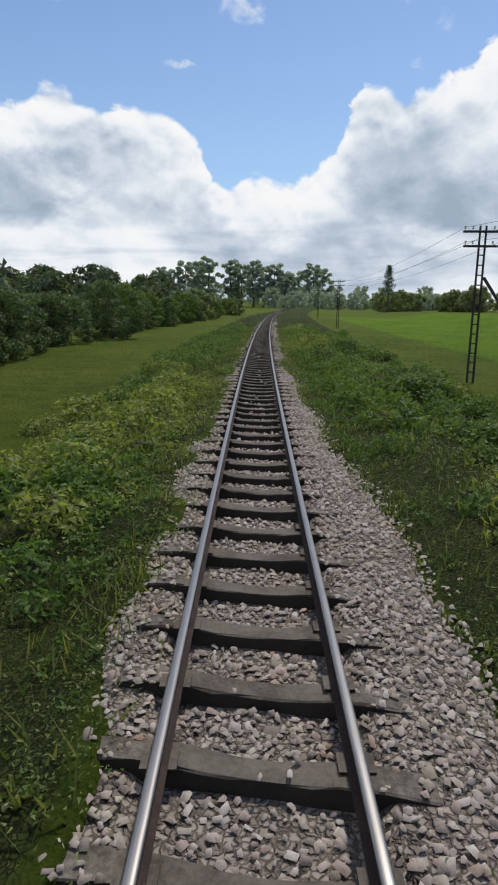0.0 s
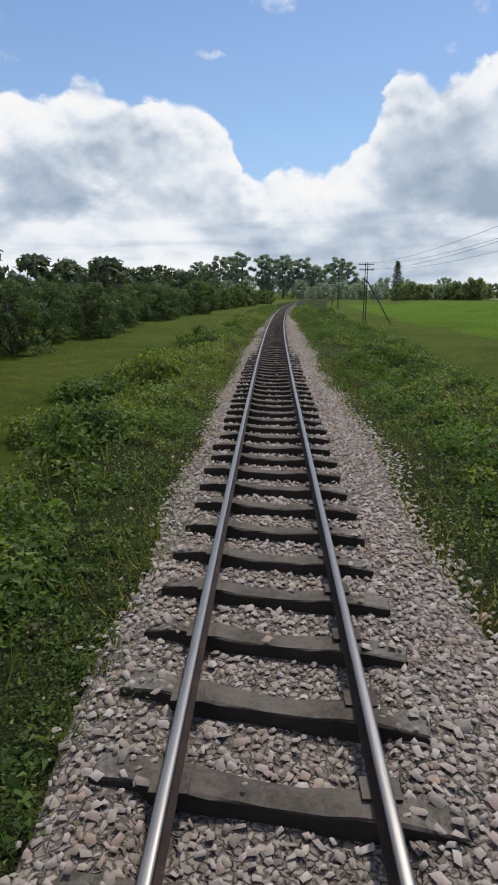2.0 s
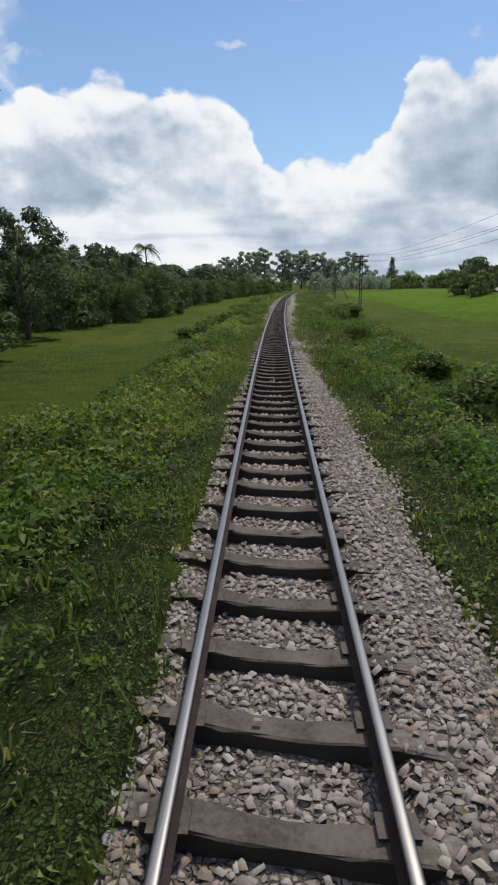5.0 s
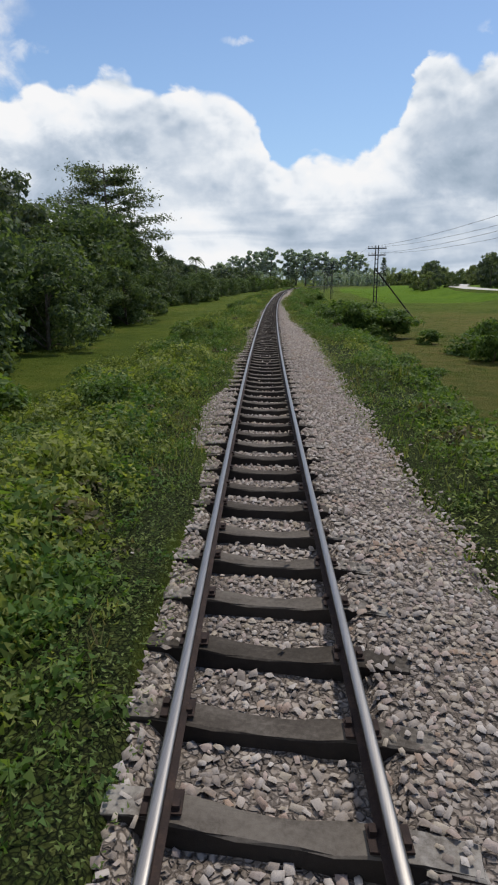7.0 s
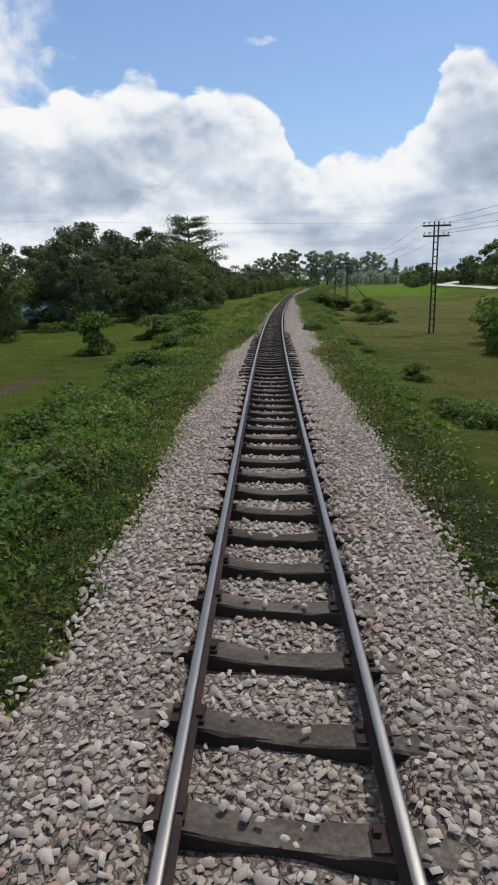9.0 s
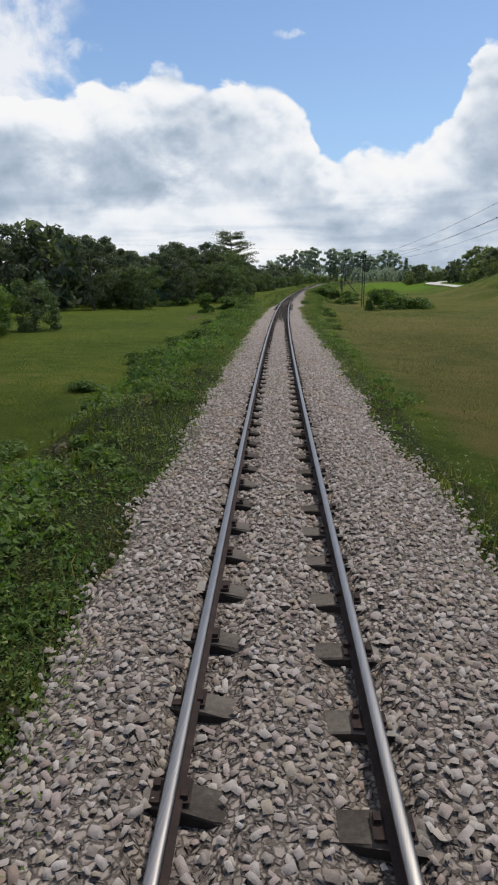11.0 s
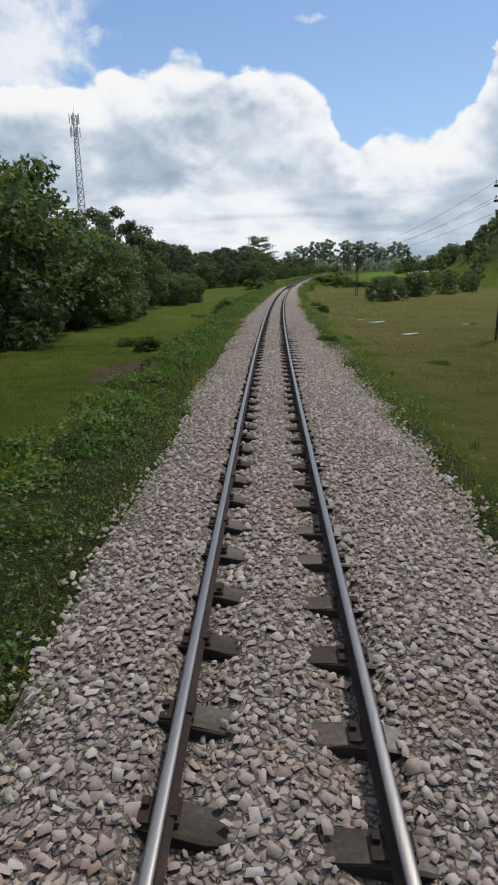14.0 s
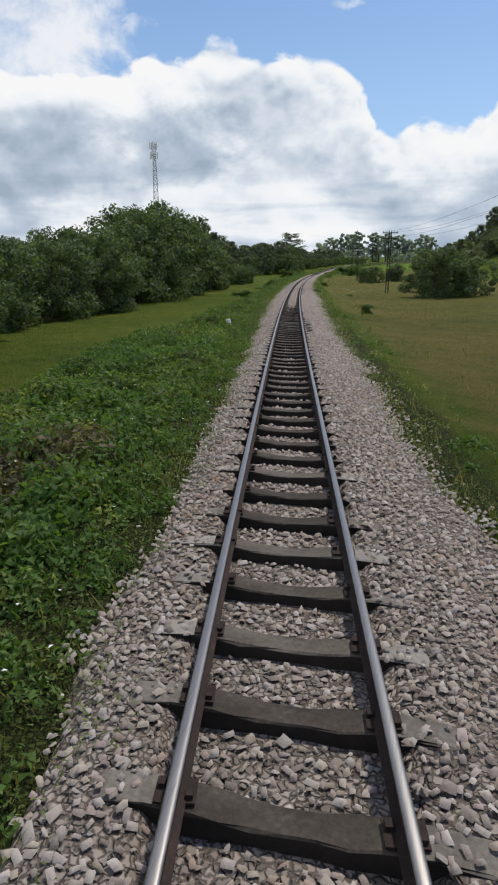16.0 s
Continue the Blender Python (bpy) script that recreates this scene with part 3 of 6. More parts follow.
def bed_right(s):
    w = table(s, [(-400, 1.5), (-352, 1.5), (-335, 1.4), (-318, 1.6), (-306, 1.8), (-286, 1.7), (-274, 1.35), (-266, 1.6), (-260, 1.35), (-250, 1.5), (-215, 1.4), (-195, 1.35), (-185, 1.3), (-177, 1.3), (-173, 1.85), (-160, 1.65), (-150, 1.45), (-140, 1.65), (-127, 1.75), (-112, 1.1), (-88, .6), (-76, .5), (-71, .75), (-62, .68), (-50, .9), (-35, 1.35), (-10, 1.1), (4, 1.15), (8, 1.05), (12, .75), (20, .6), (150, .5)])
    return GAUGE + w + 0.28 * (lattice(s * 0.9, 0, 5) - 0.5) + 0.16 * (lattice(s * 0.3, 0, 6) - 0.5)


def crib(s):
    """How high the ballast lies between the sleepers, below the rail tops."""
    return table(s, [(-400, -.262), (-322, -.255), (-311, -.215), (-225, -.20), (-205, -.225), (-190, -.262), (400, -.262)])


def grimy(s):
    """How old and dirty the ballast is, 0 to 1."""
    return table(s, [(-400, .45), (-300, .5), (-285, .8), (-262, .75), (-235, .5), (-205, .05), (-165, .1), (-140, .65), (-90, .5), (-42, .3), (-26, .25), (-12, .5), (0, .55), (400, .55)])


def bared(s):
    """Where the sleeper ends lie bare of stones, 0 to 1."""
    return np.maximum(ease((9 - np.abs(s + 291)) / 3), 0.85 * ease((4.2 - np.abs(s + 331)) / 3))


def bed_up(s, o):
    a = np.abs(o)
    w = np.where(o < 0, bed_left(s), bed_right(s))
    start = np.minimum(0.98, w - 0.12)
    full = 0.10 * (1 - 0.55 * ease((11 - np.abs(s + 176)) / 4)) * (1 - 0.8 * ease((13 - np.abs(s + 31)) / 5))
    full = full * (1 - 0.75 * (o > 0) * bared(s))
    heap = table(s, [(-400, 0), (-322, 0), (-309, .085), (-225, .09), (-206, .05), (-196, 0), (400, 0)]) * (1 - ease((a - 0.16) / 0.22))
    return crib(s) + heap + full * ease((a - 0.60) / 0.12) * np.clip(np.maximum((w - 0.85) * 3, (1.15 - w) * 4), 0, 1) - 0.17 * ease((a - start) / np.maximum(w + 0.25 - start, 0.1)) * np.clip((w - 0.5), 0.25, 1)


def weedy(s, o):
    """How thickly weeds grow, 0 to 1."""
    left = ease((-o - bed_left(s) + 0.32) / 0.6) * ease((table(s, [(-400, 6.6), (-330, 6.8), (-300, 4.6), (-260, 4.8), (-200, 5.6), (-160, 6.8), (-90, 5.6), (-40, 5.0), (-10, 5.2), (40, 6.2), (150, 8)]) + o) / 1.6)
    right = ease((o - bed_right(s) + 0.32) / 0.6) * ease((table(s, [(-400, 3.6), (-300, 3.6), (-260, 3.4), (-200, 3.6), (-160, 4.4), (-110, 7.0), (-60, 8.5), (0, 8.5), (150, 9)]) - o) / 1.6)
    return np.where(o < 0, left, right)


def domes(s, o, cell, seed):
    """Rounded clumps, one in most cells of a jittered grid, 0 to about 1 high."""
    ci, cj = np.floor(s / cell), np.floor(o / cell)
    best = np.zeros(np.shape(s))
    for di in (-1, 0, 1):
        for dj in (-1, 0, 1):
            i, j = ci + di, cj + dj
            h = [np.sin(i * 127.1 + j * 311.7 + seed * 74.7 + q * 53.3) * 43758.5453 for q in range(3)]
            a, b, c = (v - np.floor(v) for v in h)
            r = 0.45 + 0.55 * c
            d = np.hypot(s / cell - i - a, o / cell - j - b) / r
            best = np.maximum(best, r * np.sqrt(np.clip(1 - d * d, 0, 1)))
    return best


def mounds(s, o):
    """Heaps of creeper and brush on the banks."""
    heap = 0.30 + 0.22 * lattice(s * 0.24, o * 0.33, 21) * (1 + lattice(s * 0.62, o * 0.7, 22)) + 0.42 * domes(s, o, 2.3, 24) + 0.16 * domes(s, o, 0.85, 25) - 0.12
    left = table(s, [(-400, .5), (-300, .5), (-262, .7), (-245, 1.0), (-225, .7), (-200, .8), (-160, .8), (-120, .8), (-82, .8), (-40, .8), (0, .8), (60, .9), (150, .8)])
    right = table(s, [(-400, .35), (-200, .4), (-150, .5), (-90, .55), (-50, .7), (0, .7), (60, .8), (150, .7)])
    edge = np.where(o < 0, bed_left(s), bed_right(s))
    return np.where(o < 0, left, right) * 1.25 * np.clip(heap - 0.36, 0, 1) * weedy(s, o) * (0.12 + 0.88 * ease((np.abs(o) - edge - 0.15) / 1.7))


HILL = (92.0, -112.0, 48.0, 75.0, 25.0)      # middle, half widths and height of the scrubby hill


def land(s, o):
    """Height of the ground above the rail tops."""
    s, o = np.broadcast_arrays(np.asarray(s, float), np.asarray(o, float))
    a = np.abs(o)
    left = table(s, [(-400, .95), (-260, 1.0), (-150, 1.3), (400, 1.3)])
    right = table(s, [(-400, .55), (-280, .55), (-220, .65), (-172, .6), (-140, 1.05), (-100, 1.2), (400, 1.15)])
    deep = np.where(o < 0, left, right)
    w = np.where(o < 0, bed_left(s), bed_right(s))
    up = -0.36 - (deep - 0.36) * ease((a - np.minimum(w, 2.5)) / 4.2)
    up = up - 0.25 * (a < np.minimum(w, 2.6) - 0.22)
    up = up + 0.25 * ease((1.25 - w) / 0.35) * ease((a - 0.60) / 0.10) * ease((1.9 - a) / 0.8)
    up = up + mounds(s, o) + 0.10 * (lattice(s * 0.13, o * 0.13, 8) - 0.5) * ease((a - 2) / 4)
    p = along(s, o)
    hill = HILL[4] * ease(1.25 - np.hypot((p[..., 0] - HILL[0]) / HILL[2], (p[..., 1] - HILL[1]) / HILL[3]))
    rise = 9.0 * ease((p[..., 1] - 430) / 420)
    bank = 1.3 * ease((o - 30) / 10) * ease((s + 130) / 60) * ease((300 - s) / 100)
    return up + hill + rise + bank


def hill_cover(s, o):
    """Where scrub covers the hill, 0 to 1."""
    p = along(s, o)
    return ease(2.4 - 2 * np.hypot((p[..., 0] - HILL[0]) / HILL[2], (p[..., 1] - HILL[1]) / HILL[3]))


def spot(s, o, sink=0.0):
    return along(s, o, float(land(s, o)) - sink)


def build_ground():
    s = np.concatenate([np.arange(-690, -420, 30), np.arange(-420, -366, 1.5), np.arange(-366, 60, 0.56), np.arange(60, 130, 1.0), np.arange(130, 330, 4), np.arange(330, 800, 25), np.arange(800, 1790, 90)])
    near = np.concatenate([np.arange(0.0, 8.4, 0.30), np.arange(8.6, 22, 1.3), np.arange(22, 70, 5), np.arange(70, 160, 15), np.array([190, 240, 320, 420, 560, 720, 950])])
    o = np.concatenate([-near[:0:-1], near])
    sg, og = np.meshgrid(s, o, indexing="ij")
    verts = along(sg, og, land(sg, og))
    k, w = len(s), len(o)
    i = (np.arange(k - 1)[:, None] * w + np.arange(w - 1)[None]).ravel()
    me = mesh_of("ground", verts, np.stack([i, i + 1, i + w + 1, i + w], 1), M_GROUND, True)
    wet = ease((og - 13.5 - 2 * (sg < 20)) / 2.5) * ease((62 + (sg - 0) * 0.1 - og) / 6) * ease((sg + 62) / 14) * ease((190 - sg) / 40)
    dry = 0.68 * ease((og - 1.6) / 3.0) * ease((-185 - sg) / 30) * ease((44 - og) / 6) + 0.75 * ease((og - 2.5) / 4) * ease((-60 - sg) / 40) * ease((44 - og) / 6) + 0.2 * ease((-og - 7) / 3) * ease((17 + og) / 3)
    bare = 0.75 * ease((-og - 8.2) / 1.5) * ease((12 + og) / 2) * ease((6 - np.abs(sg + 178)) / 4) + 0.8 * ease((1.6 - np.hypot((sg + 291.5) / 3.5, (og + 5.4) / 1.2)) / 1.2) + 0.25 * (np.abs(og) < 1.5) + 0.5 * ease(1.6 - np.hypot((sg + 75.6) / 1.3, (og + 1.75) / 0.5))
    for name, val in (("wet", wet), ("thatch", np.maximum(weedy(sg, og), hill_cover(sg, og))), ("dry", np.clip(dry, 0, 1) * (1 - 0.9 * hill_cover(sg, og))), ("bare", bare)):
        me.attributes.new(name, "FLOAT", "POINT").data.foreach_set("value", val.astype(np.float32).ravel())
    tagged(new("ground", me), "olive and green rough grassland with a flat wet paddy", "ground", kind="structure")


build_ground()


def build_bed():
    s = np.concatenate([np.arange(-420, 60, 0.5), np.arange(60, 331, 3)])
    half = [0.1, 0.17, 0.25, 0.36, 0.5, 0.6, 0.7]
    f = np.array([-2.0, -1.8, -1.6, -1.4, -1.2] + [-q for q in half[::-1]] + [0.0] + half + [1.2, 1.4, 1.6, 1.8, 2.0])
    sg, fg = np.meshgrid(s, f, indexing="ij")
    reach = np.where(fg < 0, bed_left(sg), bed_right(sg)) + 0.1
    og = np.where(np.abs(fg) < 1, fg, np.sign(fg) * (0.75 + (reach - 0.75) * (np.abs(fg) - 1)))
    up = bed_up(sg, og) - 0.015 - 0.12 * (np.abs(fg) > 1.95)
    verts = along(sg, og, up)
    k, w = len(s), len(f)
    i = (np.arange(k - 1)[:, None] * w + np.arange(w - 1)[None]).ravel()
    me = mesh_of("ballast_bed", verts, np.stack([i, i + 1, i + w + 1, i + w], 1), M_BED, True)
    me.attributes.new("old", "FLOAT", "POINT").data.foreach_set("value", grimy(sg).astype(np.float32).ravel())
    tagged(new("ballast_bed", me), "bed of grey crushed stone under the railway line", "ballast", kind="structure")


build_bed()

# ---------------------------------------------------------------- railway track
PITCH, FIRST, SKEW = 0.7215, 0.90, radians(-9.0)
SLEEPER_TOP = -0.137
track = thing("railway_track", "single metre-gauge railway track on stained concrete sleepers", "railway track")


def rail_mesh(side):
    # half profile of a flat-bottomed rail with a crowned head: across, up
    half = [(0.006, 0.0), (0.018, -0.0012), (0.026, -0.0042), (0.0315, -0.0095), (0.033, -0.016), (0.032, -0.036), (0.012, -0.044), (0.009, -0.100), (0.054, -0.117), (0.054, -0.128)]
    prof = np.array(half + [(-x, z) for x, z in half[::-1]])
    s = np.concatenate([np.arange(-420, 80, 1.0), np.arange(80, 331, 3.0)])
    k, w = len(s), len(prof)
    verts = along(s[:, None], side * GAUGE + prof[None, :, 0], prof[None, :, 1])
    i, j = np.meshgrid(np.arange(k - 1), np.arange(w), indexing="ij")
    i, j = i.ravel(), j.ravel()
    jn = (j + 1) % w
    faces = np.stack([i * w + j, i * w + jn, (i + 1) * w + jn, (i + 1) * w + j], 1)
    shiny = (j == w - 1) | (j < 3) | ((j > w - 5) & (j < w - 1))
    return mesh_of("rail", verts, faces, [M_RUST, M_POLISH], smooth=shiny, slots=shiny.astype(int))


for side in (-1, 1):
    part("rail", rail_mesh(side), track, "steel rail with a polished running surface and rusty sides")


def sleeper_points(seed):
    """A concrete sleeper, lower and narrower between the rail seats: points and faces."""
    r = np.random.default_rng(seed)
    xs = np.array([-0.96, -0.945, -0.68, -0.44, -0.3, -0.15, 0.0, 0.15, 0.3, 0.44, 0.68, 0.945, 0.96])
    ring = np.array([(-0.104, -0.16), (-0.098, -0.014), (-0.088, -0.002), (0.0, 0.0), (0.088, -0.002), (0.098, -0.014), (0.104, -0.16)])
    v = []
    for i, x in enumerate(xs):
        shrink = 0.93 if i in (0, len(xs) - 1) else 1.0
        for y, z in ring:
            dip = 0.045 * max(0.0, 1 - (x / 0.5) ** 2) + 0.03 * max(0.0, abs(x) - 0.66) / 0.3
            v.append((x + r.normal(0, 0.005), y * shrink * (0.88 if abs(x) < 0.3 else 1.0) + r.normal(0, 0.004), z - (0.012 if shrink < 1 and z > -0.1 else 0) + ((r.normal(0, 0.0018) - dip) if z > -0.1 else 0)))
    k, w = len(xs), len(ring)
    f = [(i * w + j, (i + 1) * w + j, (i + 1) * w + j + 1, i * w + j + 1) for i in range(k - 1) for j in range(w - 1)]
    ends = [(0, j, j + 1) for j in range(1, w - 1)] + [((k - 1) * w, (k - 1) * w + j + 1, (k - 1) * w + j) for j in range(1, w - 1)]
    return np.array(v), f, ends


SLEEPERS = [sleeper_points(q) for q in range(5)]


def end_mask(v):
    return (np.clip((np.abs(v[:, 0]) - 0.5) / 0.2, 0, 1)).astype(np.float32)


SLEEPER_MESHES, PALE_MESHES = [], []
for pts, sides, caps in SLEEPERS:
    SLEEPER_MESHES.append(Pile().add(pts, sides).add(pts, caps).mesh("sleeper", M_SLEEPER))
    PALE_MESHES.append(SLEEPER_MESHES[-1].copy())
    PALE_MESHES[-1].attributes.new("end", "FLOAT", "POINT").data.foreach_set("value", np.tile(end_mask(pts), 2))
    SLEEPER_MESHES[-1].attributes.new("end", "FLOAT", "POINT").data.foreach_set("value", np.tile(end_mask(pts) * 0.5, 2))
CHAIR = Pile().box((0.20, 0.15, 0.014), (0, 0, 0.007)).box((0.035, 0.05, 0.03), (-0.072, 0.03, 0.025)).box((0.035, 0.05, 0.03), (0.072, -0.03, 0.025)).mesh("tie_plate", M_RUST)


def build_sleepers():
    rest, ends = Pile(), []
    lone = 0
    r = np.random.default_rng(5)
    for i in range(-585, 445):
        s = FIRST + i * PITCH + r.normal(0, 0.012)
        kind = int(r.integers(0, 5))
        turn = SKEW + r.normal(0, 0.012)
        at = along(s, r.normal(0, 0.02), SLEEPER_TOP + r.normal(0, 0.004))
        m = pose(*at, 0, 0, math.degrees(heading(s) + turn))
        if -362 < s < -146:
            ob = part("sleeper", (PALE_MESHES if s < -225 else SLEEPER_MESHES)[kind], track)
            ob.matrix_world = m
            for side in (-1, 1):
                q = part("tie_plate", CHAIR, ob)
                q.matrix_local = pose(side * GAUGE / math.cos(SKEW), 0, 0.001, 0, 0, -math.degrees(turn))
            lone += 1
        else:
            v, f, e = SLEEPERS[kind]
            rot = np.array(m.to_3x3())
            p = v @ rot.T + at
            rest.add(p, f).add(p, e)
            ends.append(np.tile(end_mask(v) * 0.35, 2))
            for side in (-1, 1):
                c = along(s, side * GAUGE, SLEEPER_TOP + 0.009)
                rest.box((0.20, 0.15, 0.014), c, Matrix.Rotation(heading(s), 3, "Z"))
                ends.append(np.zeros(8))
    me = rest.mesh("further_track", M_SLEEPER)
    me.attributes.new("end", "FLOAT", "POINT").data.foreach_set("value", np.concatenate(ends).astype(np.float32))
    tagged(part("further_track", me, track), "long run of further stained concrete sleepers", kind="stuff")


build_sleepers()


def spill(s, o):
    """Where stones lie loose on the bank beside the bed, 0 to 1."""
    return 1.3 * ease(1.6 - np.hypot((s + 75.6) / 1.1, (o + 1.75) / 0.48)) + 0.9 * ease(1.5 - np.hypot((s + 132.3) / 0.5, (o + 1.45) / 0.3)) + 0.7 * ease(1.5 - np.hypot((s + 291.0) / 2.0, (o - 2.5) / 0.3))


def build_stones():
    """Loose crushed stone over the ballast bed: one heap of angular wedges and lumps."""
    r = np.random.default_rng(23)
    gap = 0.0715
    a, b = np.meshgrid(np.arange(-358, 24, gap), np.arange(-2.3, 2.9, gap), indexing="ij")
    s = np.concatenate([(a + r.uniform(-0.5, 0.5, a.shape) * gap).ravel(), r.uniform(24, 80, 12000)])
    o = np.concatenate([(b + r.uniform(-0.5, 0.5, b.shape) * gap + gap * 0.5 * (np.arange(a.shape[0])[:, None] % 2)).ravel(), r.uniform(-1.5, 1.6, 12000)])
    inside = np.where(o < 0, -o < bed_left(s) + r.exponential(0.07, len(s)), o < bed_right(s) + r.exponential(0.09, len(s)) * (1 + 2.6 * ease((16 - np.abs(s + 74)) / 6)))
    inside |= r.random(len(s)) < 0.85 * spill(s, o)
    grown = lattice(s * 0.8, o * 0.9, 41) < 0.36
    shoulder = np.abs(o) > 1.05
    keep = inside & ~(grown & shoulder & (r.random(len(s)) < 0.3)) & (np.abs(np.abs(o) - GAUGE) > 0.07)
    across = (s - FIRST - o * math.tan(SKEW)) / PITCH
    beside = (across - np.round(across)) * PITCH
    on_timber = (beside > -0.132) & (beside < 0.105) & (np.abs(o) < 0.99)
    buried = table(s, [(-400, 0), (-322, 0), (-314, .7), (-306, .9), (-240, .9), (-222, .75), (-206, .35), (-195, 0.03), (400, 0.0)])
    buried = np.where(np.abs(o) > 0.62, np.maximum(buried, 0.75 - 0.65 * ease((11 - np.abs(s + 176)) / 4) - 0.5 * ease((13 - np.abs(s + 31)) / 5) - 0.6 * (o > 0) * bared(s)) * np.where((o > 0) & (bared(s) > 0.5), 0.4, 1.0), buried * (np.abs(o + 0.03) < 0.27))
    keep &= ~on_timber | (r.random(len(s)) < buried)
    s, o, on_timber = s[keep], o[keep], on_timber[keep]
    k = len(s)
    size = np.clip(r.lognormal(np.log(0.0208), 0.24, k), 0.012, 0.033)
    up = np.maximum(bed_up(s, o), land(s, o) * (np.abs(o) > 1.2) - 9 * (np.abs(o) <= 1.2)) + size * r.uniform(0.0, 0.65, k)
    up = np.where(on_timber, np.maximum(up, SLEEPER_TOP + size * 0.35), up)
    at = along(s, o, up)
    wedge = np.array([(-1.2, -0.6, -0.5), (1.05, -0.75, -0.5), (1.25, 0.6, -0.5), (-1.0, 0.75, -0.5), (-0.85, 0.2, 0.42), (0.8, -0.25, 0.4)])
    lump = np.array([(-1.2, -0.7, -0.5), (1.0, -0.85, -0.5), (1.25, 0.65, -0.5), (-0.95, 0.85, -0.5), (-0.85, 0.1, 0.42), (0.6, -0.6, 0.38), (0.75, 0.5, 0.36)])
    roof = np.array([(0, 1, 5), (0, 5, 4), (1, 2, 5), (2, 3, 4), (2, 4, 5), (3, 0, 4)])
    knob = np.array([(4, 5, 6), (0, 1, 5), (0, 5, 4), (1, 2, 6), (1, 6, 5), (2, 3, 6), (3, 4, 6), (3, 0, 4)])
    cut = r.random(k) < 0.4
    v, f, old, count = [], [], [], 0
    for pick, form, tri in ((cut, wedge, roof), (~cut, lump, knob)):
        q, c = int(pick.sum()), len(form)
        big = size[pick][:, None, None]
        form = form[None] * (big * r.uniform(0.75, 1.3, (q, 1, 3))) + r.normal(0, 0.12, (q, c, 3)) * big
        form[:, :, 2] *= 0.88
        tip = r.normal(0, 0.24, (q, 2))
        form[:, :, 2] += form[:, :, 0] * tip[:, :1] + form[:, :, 1] * tip[:, 1:]
        turn = r.uniform(0, 2 * np.pi, (q, 1))
        ca, sa = np.cos(turn), np.sin(turn)
        v.append((np.stack([form[:, :, 0] * ca - form[:, :, 1] * sa, form[:, :, 0] * sa + form[:, :, 1] * ca, form[:, :, 2]], 2) + at[pick][:, None]).reshape(-1, 3))
        f.append((np.arange(q)[:, None, None] * c + tri[None]).reshape(-1, 3) + count)
        old.append(np.repeat(np.clip(grimy(s[pick]) + 0.8 * spill(s[pick], o[pick]), 0, 1.3), c))
        count += q * c
    me = mesh_of("ballast_stones", np.concatenate(v), np.concatenate(f), M_STONE, smooth=True)
    me.attributes.new("old", "FLOAT", "POINT").data.foreach_set("value", np.concatenate(old).astype(np.float32))
    tagged(new("ballast_stones", me), "loose angular grey and tan crushed stones", "ballast", kind="stuff")


build_stones()

# ---------------------------------------------------------------- telegraph poles and wires
ARMS = ((5.9, 0.80), (6.5, 0.85))


def build_pole():
    pole = thing("telegraph_pole", "dark iron telegraph pole of two uprights with crossarms", "telegraph pole", "telegraph poles beside the line")
    for side in (-1, 1):
        post = Pile().tube([(side * 0.135, 0, -0.4), (side * 0.13, 0, 3.0), (side * 0.125, 0, 6.75)], [0.055, 0.05, 0.045], 8)
        part("upright", post.mesh("upright", M_POST), pole)
    for i in range(13):
        part("rung", Pile().box((0.25, 0.035, 0.05), (0, 0, 0.5 + i * 0.42)).mesh("rung", M_POST), pole)
    for z, half in ARMS:
        arm = part("crossarm", Pile().box((half * 2, 0.09, 0.10), (0, -0.09, z), bevel=0.012).mesh("crossarm", M_POST), pole)
        for x in (-half + 0.08, -half * 0.52, half * 0.52, half - 0.08):
            pin = Pile().tube([(x, -0.09, z + 0.04), (x, -0.09, z + 0.13)], 0.012, 5)
            pin.tube([(x, -0.09, z + 0.10), (x, -0.09, z + 0.13), (x, -0.09, z + 0.17), (x, -0.09, z + 0.22), (x, -0.09, z + 0.235)], [0.03, 0.05, 0.035, 0.045, 0.01], 8)
            part("insulator", pin.mesh("insulator", M_CERAMIC), arm, "white ceramic insulator")
    return pole


POLES = [(154.0, 10.0), (91.0, 9.8), (28.3, 9.5), (-33.0, 9.6), (-97.0, 9.7), (-161.5, 10.0), (-223.0, 10.2), (-285.0, 10.2), (-348.0, 9.6), (-410, 9.6)]


